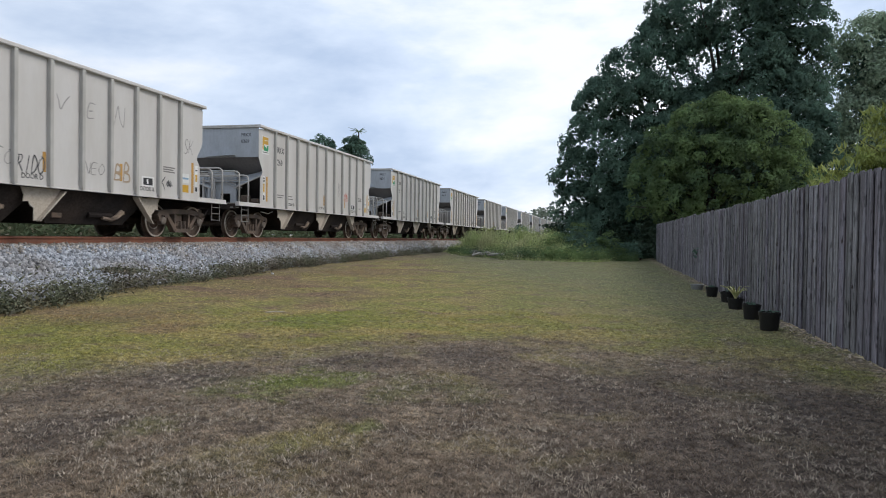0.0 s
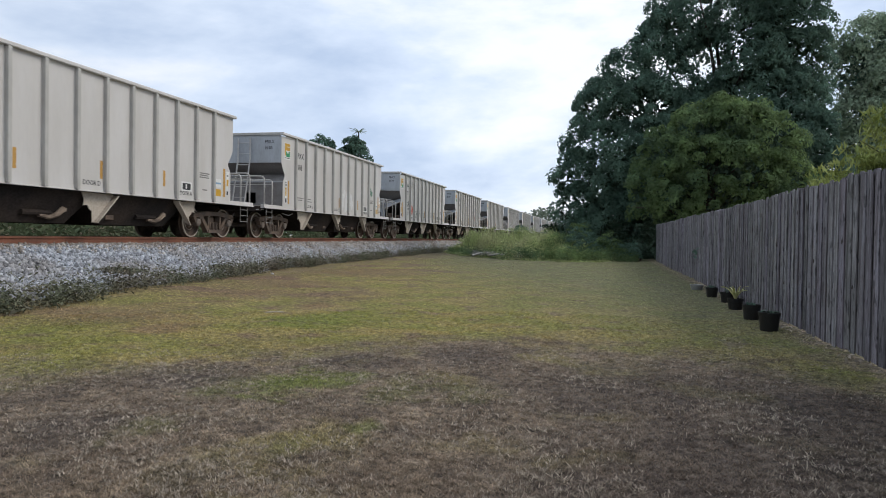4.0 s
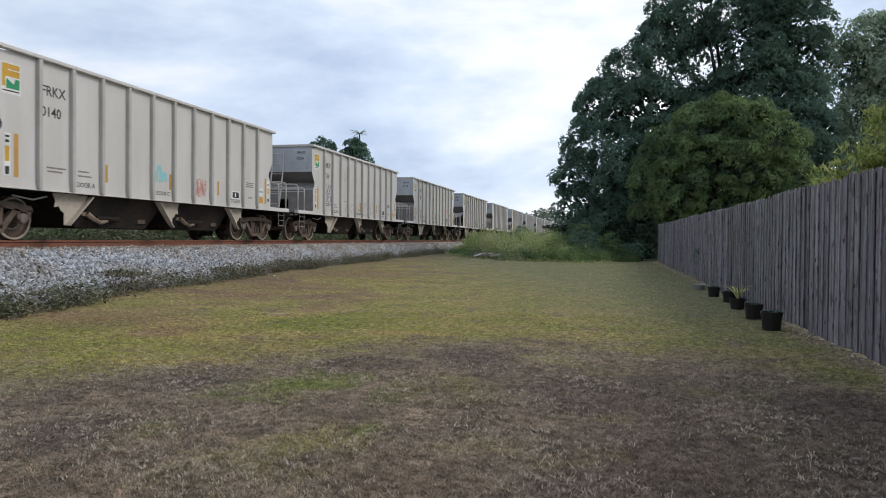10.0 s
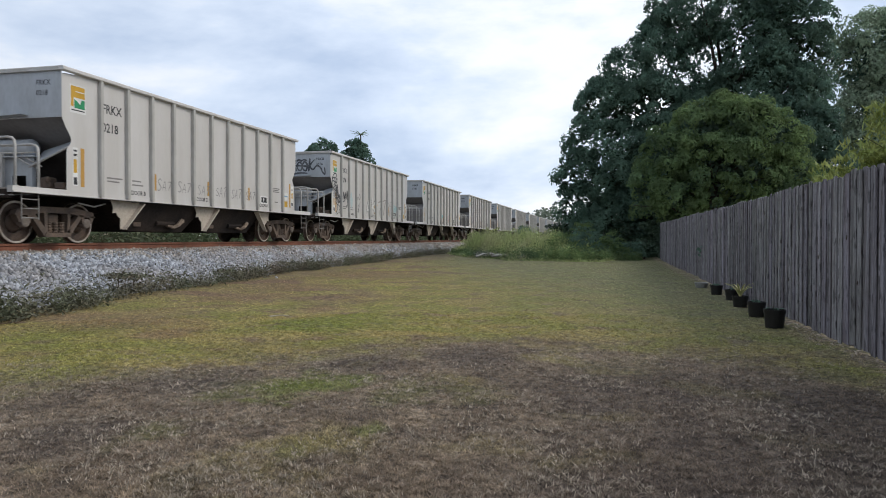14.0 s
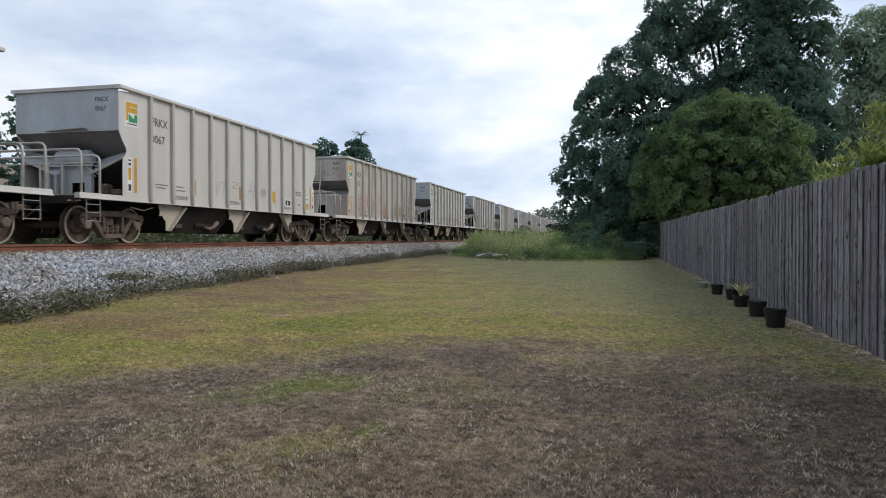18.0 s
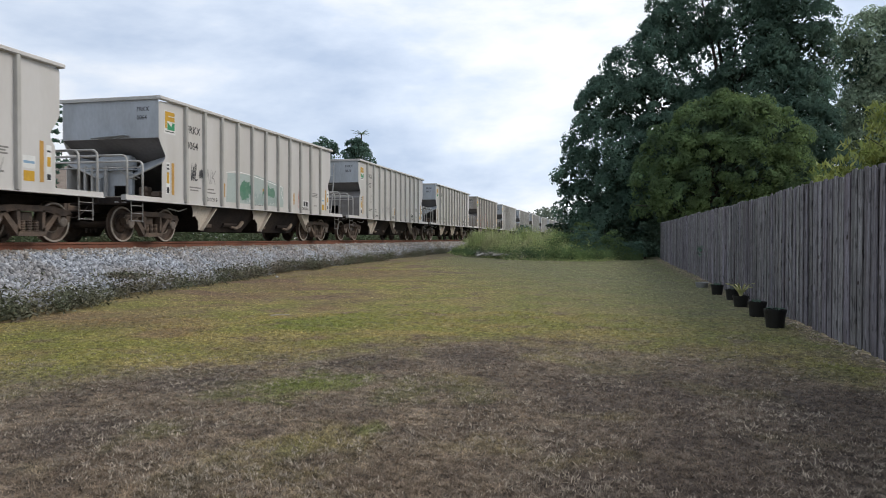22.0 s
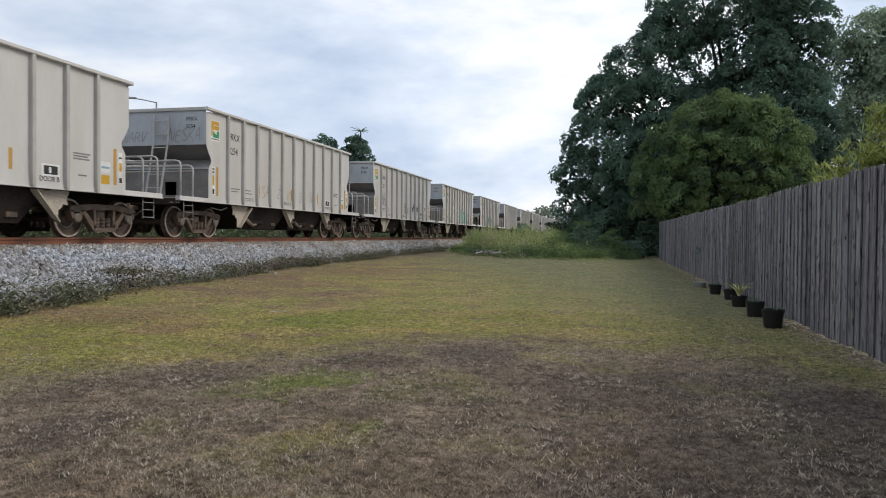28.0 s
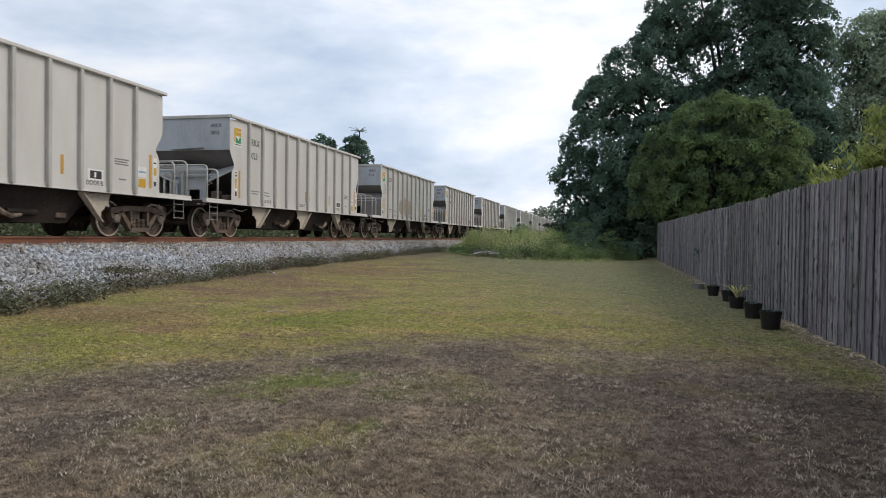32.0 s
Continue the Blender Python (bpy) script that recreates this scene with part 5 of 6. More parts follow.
    for y, w, z in ((-4.42, 0.55, 1.52), (-4.40, 0.42, 1.44), (-3.52, 0.42, 1.42), (-3.52, 0.35, 1.52), (3.95, 0.52, 1.86), (3.95, 0.45, 1.80), (3.95, 0.5, 1.74), (4.1, 0.26, 1.38)):
        put("stencil_bar", box(fresh(), 1.4815, 1.4832, y, y + w, z, z + 0.035), GREYINK)
    for y, t in ((-3.55, "DOOR A" if s > 0 else "DOOR B"), (-0.72, "DOOR C" if s > 0 else "DOOR D"), (3.00, "DOOR B" if s > 0 else "DOOR A")):
        writing(t, 0.155, car, R @ side_frame_of(1.4825) @ pose(y, 1.19, 0), "door_stencil")


BLUE = mat("decal_blue", (0.25, 0.4, 0.55), 0.5, grain=0.05, bump=0)
GREYINK = mat("stencil_grey", (0.22, 0.21, 0.20), 0.7, grain=0.2, bump=0)


def build_end(car, kind):
    """kind A: closed bulkhead with a ladder, at -y. kind B: open end with the brake gear, at +y (built at -y and turned)."""
    R = Matrix.Rotation(0 if kind == "A" else math.pi, 4, "Z")

    def put(name, bm, material, label="", smooth=False):
        o = part(name, bm, material, car, label, smooth)
        o.matrix_basis = R
        return o
    put("end_sheet", box(fresh(), -1.468, 1.468, -5.80, -5.79, 2.74, 3.74), ENDPAINT_SHADED)
    put("end_chord", prism(fresh(), [(-5.86, 3.735), (-5.74, 3.735), (-5.74, 3.826), (-5.85, 3.826), (-5.86, 3.81)], "x", -1.45, 1.45), RIBPAINT_SHADED)
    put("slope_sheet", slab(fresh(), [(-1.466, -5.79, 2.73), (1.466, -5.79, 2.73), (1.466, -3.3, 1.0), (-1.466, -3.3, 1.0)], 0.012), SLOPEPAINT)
    if kind == "A":
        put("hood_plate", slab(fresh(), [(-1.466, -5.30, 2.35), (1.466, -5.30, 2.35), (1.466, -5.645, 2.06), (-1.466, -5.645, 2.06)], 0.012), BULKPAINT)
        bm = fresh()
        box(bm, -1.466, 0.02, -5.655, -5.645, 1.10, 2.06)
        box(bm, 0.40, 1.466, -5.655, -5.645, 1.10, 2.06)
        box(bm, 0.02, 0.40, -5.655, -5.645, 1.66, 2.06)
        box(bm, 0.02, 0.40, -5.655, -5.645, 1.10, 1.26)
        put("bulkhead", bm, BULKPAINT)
        put("bulkhead_lip", box(fresh(), -1.46, 1.46, -5.685, -5.657, 2.03, 2.065), ENDPAINT_SHADED)
        lad = put("end_ladder", tube(fresh(), [(-0.20, -5.88, 3.62), (-0.20, -5.90, 2.8), (-0.20, -6.30, 1.12)], 0.030, 6), RAILPAINT)
        part("stile", tube(fresh(), [(0.28, -5.88, 3.62), (0.28, -5.90, 2.8), (0.28, -6.30, 1.12)], 0.030, 6), RAILPAINT, lad)
        for z in (1.45, 1.85, 2.25, 2.65, 3.05, 3.45):
            y = -5.895 if z > 2.8 else -5.90 - 0.40 * (2.8 - z) / 1.68
            part("rung", tube(fresh(), [(-0.20, y, z), (0.28, y, z)], 0.014, 6), RAILPAINT, lad)
    else:
        put("drip_lip", prism(fresh(), [(-0.45, 2.74), (0.60, 2.79), (0.60, 2.81), (-0.45, 2.76)], "y", -6.02, -5.80), ENDPAINT_SHADED)
        for s in (-1, 1):
            put("wing_plate", slab(fresh(), [(1.46 * s, -5.60, 2.12), (0.45 * s, -5.60, 1.70), (0.40 * s, -5.12, 2.12), (1.46 * s, -5.25, 2.34)], 0.010), ENDPAINT_SHADED)
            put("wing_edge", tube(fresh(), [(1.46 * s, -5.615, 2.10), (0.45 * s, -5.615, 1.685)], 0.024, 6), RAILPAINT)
            put("wing_post", box(fresh(), 0.50 * s - 0.03, 0.50 * s + 0.03, -5.62, -5.50, 1.10, 1.74), ENDPAINT_SHADED)
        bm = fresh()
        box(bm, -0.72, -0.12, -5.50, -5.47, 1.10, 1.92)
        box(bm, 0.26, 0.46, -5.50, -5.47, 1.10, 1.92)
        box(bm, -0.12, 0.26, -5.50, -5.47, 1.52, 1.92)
        put("bolster_web", bm, ENDPAINT_SHADED)
        put("air_tank", lathe(fresh(), [(-0.52, 0.03), (-0.50, 0.16), (-0.42, 0.20), (0.42, 0.20), (0.50, 0.16), (0.52, 0.03)], (-0.08, -5.42, 2.14), 18, "x"), ENDPAINT_SHADED, smooth=True)
        put("tank_shelf", box(fresh(), -0.95, 0.55, -5.60, -5.2, 1.925, 1.955), ENDPAINT_SHADED)
        for x in (-0.95, -0.72, -0.30):
            put("upright", box(fresh(), x - 0.03, x + 0.03, -5.62, -5.54, 1.10, 2.05), RAILPAINT)
        put("brake_pipe", tube(fresh(), [(0.15, -5.55, 2.02), (0.40, -5.56, 1.86), (0.75, -5.58, 1.70)], 0.016, 6), RAILPAINT)
        put("brake_pipe", tube(fresh(), [(-0.05, -5.56, 2.02), (0.30, -5.58, 1.80), (0.65, -5.58, 1.66)], 0.016, 6), RAILPAINT)
        vb = put("brake_valve", box(fresh(), 0.72, 1.0, -5.62, -5.40, 1.22, 1.46, 0.03), CAST)
        part("valve_knob", lathe(fresh(), [(-0.02, 0.02), (0.0, 0.07), (0.06, 0.07), (0.08, 0.02)], (0.95, -5.66, 1.40), 12, "x"), CAST, vb)
        put("brake_valve", box(fresh(), 1.08, 1.34, -5.60, -5.44, 1.20, 1.34, 0.02), CAST)
    # platform, coupler and handrails at this end
    put("platform", box(fresh(), -1.36, 1.36, -7.10, -5.62, 1.10, 1.125), BRACE)
    put("end_sill", box(fresh(), -1.36, 1.36, -7.12, -6.98, 0.92, 1.10, 0.01), UNDER)
    cp = put("coupler", box(fresh(), -0.10, 0.10, -7.46, -6.98, 0.76, 0.90, 0.02), CAST)
    part("knuckle", prism(fresh(), [(-0.16, -7.40), (0.14, -7.40), (0.17, -7.50), (0.06, -7.52), (0.0, -7.46), (-0.16, -7.50)], "z", 0.70, 0.97), CAST, cp)
    put("air_hose", tube(fresh(), [(0.35, -7.05, 0.88), (0.36, -7.22, 0.74), (0.30, -7.38, 0.60), (0.12, -7.49, 0.58)], 0.022, 7), UNDER)
    for y, z in ((-6.99, 2.14), (-6.40, 2.06)):
        for s in (-1, 1):
            pts = [(1.43 * s, y, 1.12), (1.43 * s, y, z - 0.16), (1.415 * s, y, z - 0.07), (1.36 * s, y, z - 0.02), (1.27 * s, y, z), (0.0, y, z)]
            put("handrail", tube(fresh(), pts, 0.028, 8), RAILPAINT, smooth=True)
        put("cross_rail", tube(fresh(), [(-1.42, y, z - 0.16), (1.42, y, z - 0.16)], 0.015, 6), RAILPAINT)
    put("hand_bar", tube(fresh(), [(1.45, -7.05, 0.98), (1.2, -7.15, 0.98)], 0.013, 6), RAILPAINT)


def build_truck(car, yc):
    """A two-axle truck: bolster, side frames, springs, bearings; the wheelsets turn on their own."""
    tr = part("truck", box(box(fresh(), -0.95, 0.95, yc - 0.16, yc + 0.16, 0.42, 0.66, 0.03), -0.35, 0.35, yc - 0.3, yc + 0.3, 0.66, 0.76, 0.02), CAST, car)
    for s in (-1, 1):
        bm = fresh()
        x0, x1 = (0.90, 1.06) if s > 0 else (-1.06, -0.90)
        top = [(-1.16, 0.60), (-1.10, 0.72), (-0.80, 0.76), (-0.45, 0.80), (0.45, 0.80), (0.80, 0.76), (1.10, 0.72), (1.16, 0.60), (0.80, 0.60), (0.42, 0.67), (-0.42, 0.67), (-0.80, 0.60)]
        prism(bm, [(yc + a, b) for a, b in top], "x", x0, x1)
        for q in (1, -1):
            prism(bm, [(yc + q * a, b) for a, b in ((0.78, 0.64), (0.66, 0.66), (0.26, 0.24), (0.36, 0.14))], "x", x0, x1)
            prism(bm, [(yc + q * a, b) for a, b in ((0.30, 0.70), (0.38, 0.70), (0.36, 0.22), (0.28, 0.22))], "x", x0, x1)
            prism(bm, [(yc + q * a, b) for a, b in ((0.72, 0.64), (0.75, 0.44), (0.82, 0.44), (0.82, 0.62))], "x", x0, x1)
            prism(bm, [(yc + q * a, b) for a, b in ((0.98, 0.62), (0.98, 0.44), (1.06, 0.46), (1.14, 0.64))], "x", x0, x1)
        prism(bm, [(yc + a, b) for a, b in ((-0.38, 0.14), (0.38, 0.14), (0.34, 0.24), (-0.34, 0.24))], "x", x0 - 0.02, x1 + 0.02)
        part("side_frame", bm, CAST, tr)
        for k in range(3):
            y = yc - 0.18 + 0.18 * k
            prof = []
            for c in range(7):
                prof += [(0.24 + c * 0.034, 0.058), (0.254 + c * 0.034, 0.070), (0.268 + c * 0.034, 0.058)]
            part("spring", lathe(fresh(), prof, (0.985 * s, y, 0), 10, "z"), CAST, tr)
        for q in (-0.89, 0.89):
            prof = [(0, 0.10), (0.02, 0.115), (0.13, 0.115), (0.15, 0.10), (0.16, 0.06)]
            part("bearing_cap", lathe(fresh(), [(s * (0.93 + a), r) for a, r in prof], (0, yc + q, 0.457), 16, "x"), BEARING, tr)


BEARING = mat("bearing_grease", (0.20, 0.17, 0.145), 0.6, metal=0.2, color2=(0.09, 0.07, 0.06), scale=6, fine=40, grain=0.2, bump=0.1)


def build_wheelset(car, y):
    ax = part("wheelset", lathe(fresh(), [(-0.95, 0.05), (-0.94, 0.075), (-0.62, 0.085), (0.62, 0.085), (0.94, 0.075), (0.95, 0.05)], (0, 0, 0), 14, "x"), CAST, car, smooth=True)
    ax.matrix_basis = pose(0, y, 0.457)
    for s in (-1, 1):
        prof = [(0.680, 0.09), (0.680, 0.16), (0.725, 0.20), (0.725, 0.36), (0.685, 0.385), (0.685, 0.470), (0.700, 0.484), (0.714, 0.478), (0.722, 0.458), (0.815, 0.453), (0.820, 0.445), (0.820, 0.392), (0.760, 0.372), (0.748, 0.21), (0.810, 0.155), (0.825, 0.13), (0.825, 0.09)]
        part("wheel", lathe(fresh(), [(s * a, r) for a, r in prof], (0, 0, 0), 26, "x"), WHEEL, ax, smooth=False)
        part("rim", lathe(fresh(), [(s * 0.75, 0.4535), (s * 0.816, 0.4535), (s * 0.8235, 0.446), (s * 0.8235, 0.408), (s * 0.75, 0.400)], (0, 0, 0), 26, "x"), TREAD, ax, "worn bright wheel rim")
    return ax


def build_car(kind):
    car = empty("hopper_car")
    tagged(car, "pale grey open-top steel hopper railcar with ribbed sides", "railcar", group="train of hopper cars")
    for s in (1, -1):
        build_side(car, s, (s > 0) == (kind == "A"))
    build_end(car, "A")
    build_end(car, "B")
    part("center_sill", box(fresh(), -0.33, 0.33, -7.0, 7.0, 0.74, 1.05), UNDER, car)
    part("floor_plate", box(fresh(), -1.46, 1.46, -5.5, 5.5, 1.05, 1.09), UNDER, car)
    for y0, y1 in ((-3.55, -0.12), (0.12, 3.35)):
        bm = fresh()
        lo = [(-0.95, y0 + 0.55, 0.30), (0.95, y0 + 0.55, 0.30), (0.95, y1 - 0.35, 0.30), (-0.95, y1 - 0.35, 0.30)]
        hi = [(-1.26, y0 - 0.1, 1.03), (1.26, y0 - 0.1, 1.03), (1.26, y1 + 0.1, 1.03), (-1.26, y1 + 0.1, 1.03)]
        v = [bm.verts.new(p) for p in lo + hi]
        fs = [bm.faces.new([v[i] for i in q]) for q in ((3, 2, 1, 0), (4, 5, 6, 7), (0, 1, 5, 4), (1, 2, 6, 5), (2, 3, 7, 6), (3, 0, 4, 7))]
        h = part("hopper_bottom", bm, UNDER, car)
        for s in (-1, 1):
            part("door_gear", tube(fresh(), [(1.06 * s, y0 + 1.1, 0.52), (1.06 * s, y0 + 1.9, 0.52)], 0.07, 8), UNDER, h)
            part("latch_arm", box(tube(fresh(), [(1.10 * s, y0 + 0.75, 0.62), (1.13 * s, y0 + 0.95, 0.50), (1.12 * s, y0 + 1.18, 0.42), (1.10 * s, y0 + 1.45, 0.46)], 0.075, 7, 0.04), 1.06 * s - 0.04, 1.06 * s + 0.04, y0 + 0.62, y0 + 0.86, 0.56, 0.76, 0.01), GEAR, h)
            part("door_latch", box(fresh(), 1.0 * s - 0.05, 1.0 * s + 0.05, y1 - 0.75, y1 - 0.45, 0.42, 0.60, 0.01), CAST, h)
    part("brake_rod", tube(fresh(), [(1.1, -4.9, 0.92), (1.12, -4.4, 0.86), (1.1, -4.0, 0.95)], 0.02, 6), RAILPAINT, car)
    part("brake_rod", tube(fresh(), [(-1.1, 4.9, 0.92), (-1.12, 4.4, 0.86), (-1.1, 4.0, 0.95)], 0.02, 6), RAILPAINT, car)
    for yc in (-5.47, 5.47):
        build_truck(car, yc)
    for y in AXLES:
        build_wheelset(car, y)
    return car


# car number, end towards the viewer
FLEET = [(-10, "0091", "A"), (-9, "0203", "B"), (-8, "0158", "A"), (-7, "0034", "B"), (-6, "0246", "A"), (-5, "0119", "B"), (-4, "0087", "A"), (-3, "0172", "A"), (-2, "0015", "A"), (-1, "0231", "B"),
         (0, "0269", "B"), (1, "0177", "B"), (2, "0183", "A"), (3, "0185", "B"), (4, "0190", "A"), (5, "0224", "A"), (6, "0140", "A"), (7, "0074", "B"), (8, "0218", "B"),
         (9, "0117", "A"), (10, "0067", "B"), (11, "0127", "A"), (12, "0064", "B"), (13, "0192", "A"), (14, "0135", "A"), (15, "0254", "A"), (16, "0111", "A"), (17, "0023", "B"), (18, "0206", "A"), (19, "0148", "B")]
# place of the near end of car 0 along the track
TRAVEL = [(0, 21.85), (3, 45.66), (6, 69.44), (9, 93.28), (12.5, 121.08), (16, 148.93), (19, 172.75), (23, 204.25), (28, 243.68), (32, 275.10)]
CARS = []

# strokes of hand-painted signs in a unit cell
GLYPH = {
    "R": [[(0, 0), (0.05, 0.5), (0.1, 1)], [(0.0, 0.95), (0.5, 1.0), (0.7, 0.75), (0.45, 0.5), (0.1, 0.48)], [(0.35, 0.5), (0.6, 0.25), (0.95, 0.0)]],
    "O": [[(0.5, 1.0), (0.1, 0.75), (0.08, 0.3), (0.45, 0.0), (0.9, 0.3), (0.88, 0.75), (0.5, 1.0), (0.35, 0.97)]],
    "K": [[(0.08, 0.0), (0.12, 1.0)], [(0.9, 1.0), (0.5, 0.65), (0.15, 0.45), (0.55, 0.3), (1.0, -0.1)]],
    "V": [[(0, 1), (0.2, 0.5), (0.4, 0.0), (0.65, 0.55), (0.95, 1.0)]],
    "E": [[(0.9, 1.0), (0.1, 0.95), (0.05, 0.05), (0.85, 0.0)], [(0.05, 0.5), (0.7, 0.52)]],
    "N": [[(0.05, 0.0), (0.1, 1.0), (0.45, 0.5), (0.85, 0.0), (0.9, 1.0)]],
    "S": [[(0.9, 0.85), (0.5, 1.0), (0.12, 0.78), (0.5, 0.5), (0.88, 0.25), (0.5, 0.0), (0.05, 0.15)]],
    "A": [[(0.0, 0.0), (0.3, 0.6), (0.5, 1.0), (0.7, 0.5), (0.95, 0.0)], [(0.2, 0.35), (0.8, 0.4)]],
    "Z": [[(0.05, 0.95), (0.9, 1.0), (0.5, 0.5), (0.05, 0.05), (0.95, 0.0)]],
    "W": [[(0.0, 1.0), (0.15, 0.3), (0.28, 0.0), (0.42, 0.5), (0.5, 0.8), (0.6, 0.4), (0.75, 0.0), (0.9, 0.5), (1.0, 1.0)]],
    "7": [[(0.05, 0.95), (0.9, 1.0), (0.55, 0.4), (0.4, 0.0)]],
    "L": [[(0.1, 1.0), (0.12, 0.5), (0.1, 0.05), (0.85, 0.0)]],
    "D": [[(0.1, 0.0), (0.1, 1.0), (0.6, 0.9), (0.9, 0.5), (0.6, 0.08), (0.1, 0.0)]],
    "B": [[(0.1, 0.0), (0.12, 1.0), (0.6, 0.95), (0.65, 0.62), (0.15, 0.52), (0.75, 0.42), (0.8, 0.1), (0.1, 0.0)]],
    "I": [[(0.4, 0.0), (0.5, 0.5), (0.55, 1.0)]],
    "~": [[(0, 0.3), (0.15, 0.7), (0.3, 0.1), (0.45, 0.8), (0.6, 0.15), (0.75, 0.75), (0.9, 0.2), (1.0, 0.6)]],
}


def smooth_line(pts, steps=6):
    """A curve through points."""
    p = [pts[0]] + list(pts) + [pts[-1]]
    out = []
    for i in range(1, len(p) - 2):
        a, b, c, d = (Vector((*q, 0)) for q in p[i - 1:i + 3])
        for s in range(steps):
            t = s / steps
            out.append(0.5 * ((2 * b) + (c - a) * t + (2 * a - 5 * b + 4 * c - d) * t * t + (3 * b - a - 3 * c + d) * t ** 3))
    out.append(Vector((*pts[-1], 0)))
    return out


def ribbon(bm, line, w, h, taper=0.5):
    """A flat stroke of paint along a line in the plane z = h."""
    prev, n = None, len(line)
    for i, q in enumerate(line):
        d = line[min(i + 1, n - 1)] - line[max(i - 1, 0)]
        if d.length < 1e-6:
            continue
        d.normalize()
        s = Vector((-d.y, d.x, 0)) * w * 0.5 * (1 - taper * abs(2 * i / (n - 1) - 1) ** 4)
        z = h + 0.00004 * i
        row = (bm.verts.new((q.x + s.x, q.y + s.y, z)), bm.verts.new((q.x - s.x, q.y - s.y, z)))
        if prev:
            bm.faces.new((prev[0], prev[1], row[1], row[0]))
        prev = row


INKS = {}


def ink(color):
    if color not in INKS:
        INKS[color] = mat("spray_paint", color, 0.6, color2=tuple(0.6 * c + 0.4 * 0.45 for c in color), scale=2.5, fine=20, amount=0.5, grain=0.1, bump=0)
    return INKS[color]


def spray(car, m, word, x, y, w, h, color, width, seed, slant=0.15, lift=0.003):
    """A sprayed sign: strokes of each letter, jittered, on the plane of the matrix m."""
    rnd = random.Random(seed)
    bm = fresh()
    cell = w / len(word)
    for i, ch in enumerate(word):
        dy, sc = rnd.uniform(-0.06, 0.06) * h, rnd.uniform(0.85, 1.12)
        for k, st in enumerate(GLYPH[ch]):
            pts = []
            for u, v in st:
                u += rnd.uniform(-0.07, 0.07)
                v = v * sc + rnd.uniform(-0.05, 0.05)
                pts.append((x + cell * (i + 0.06 + 0.86 * u) + slant * h * v, y + dy + h * v))
            ribbon(bm, smooth_line(pts), width * rnd.uniform(0.8, 1.2), lift + 0.0004 * ((i * 3 + k) % 7))
    o = part("graffiti", bm, ink(color), car, "sprayed graffiti")
    o.matrix_basis = m
    return o


# freehand tags: strokes through points, along and up from 0 to 1
TAGS = {
    "loops": [[(0.02, 0.15), (0.04, 0.7), (0.14, 0.98), (0.22, 0.8), (0.14, 0.52), (0.05, 0.5), (0.0, 0.05), (0.08, -0.08), (0.17, 0.4), (0.27, 0.05)], [(0.33, 0.08), (0.27, 0.45), (0.35, 0.8), (0.45, 0.5), (0.39, 0.08), (0.31, 0.2)], [(0.50, 0.06), (0.44, 0.45), (0.52, 0.82), (0.62, 0.5), (0.56, 0.06), (0.48, 0.2)],
              [(0.70, 1.1), (0.68, 0.5), (0.66, 0.0)], [(0.86, 1.0), (0.70, 0.5), (0.80, 0.15), (0.92, 0.45), (1.05, 0.3), (1.12, -0.1), (1.2, -0.25), (1.18, 0.3)], [(0.16, 1.12), (-0.06, 0.95), (-0.08, 0.3), (0.06, -0.2), (0.35, -0.12), (0.62, -0.16)], [(0.26, 0.9), (0.35, 0.98), (0.43, 0.85)], [(0.43, 0.92), (0.52, 1.0), (0.61, 0.88)], [(0.05, 0.4), (0.3, 0.5), (0.6, 0.45), (0.75, 0.6)]],
    "zigzag": [[(0, 0.3), (0.06, 0.75), (0.10, 0.2), (0.22, 0.6), (0.28, 0.2), (0.4, 0.65), (0.45, 0.2), (0.56, 1.0), (0.62, 0.25), (0.74, 0.95), (0.8, 0.2), (0.96, 1.15), (0.98, 0.2), (0.9, -0.6), (0.82, -0.4)], [(0.0, 0.1), (0.3, 0.0), (0.7, 0.08)], [(0.14, 0.55), (0.2, 0.2), (0.3, 0.45), (0.34, 0.1)]],
    "hooks": [[(0.3, 0.9), (0.1, 0.8), (0.25, 0.6), (0.4, 0.85), (0.2, 0.55)], [(0.6, 0.95), (0.5, 0.7), (0.75, 0.75), (0.7, 0.95), (0.55, 0.9)], [(0.15, 0.5), (0.4, 0.05), (0.75, 0.6)], [(0.5, 0.45), (0.48, 0.1)]],
    "outline": [[(0.02, 0.95), (0.06, 1.0), (0.28, 0.92), (0.28, 0.6), (0.25, 0.42), (0.03, 0.45), (0.02, 0.95)], [(0.14, 0.42), (0.16, 0.25), (0.22, 0.05)], [(0.38, 0.98), (0.35, 0.65), (0.40, 0.42), (0.49, 0.44), (0.53, 0.75), (0.47, 0.98), (0.38, 0.98)], [(0.42, 0.42), (0.45, 0.25), (0.44, 0.02)], [(0.40, 0.76), (0.46, 0.73)], [(0.42, 0.66), (0.49, 0.64)], [(0.54, 0.85), (0.64, 0.8), (0.67, 0.7), (0.6, 0.45), (0.58, 0.15), (0.7, 0.2)], [(0.71, 0.72), (0.83, 0.75), (0.86, 0.65), (0.8, 0.48), (0.86, 0.3), (0.95, 0.05)], [(0.7, 0.85), (0.9, 0.8), (0.97, 0.62)]],
    "edge": [[(0.0, 0.92), (0.2, 1.0), (0.5, 0.93), (0.8, 0.8), (0.98, 0.72), (0.96, 0.5), (1.0, 0.25)]],
}


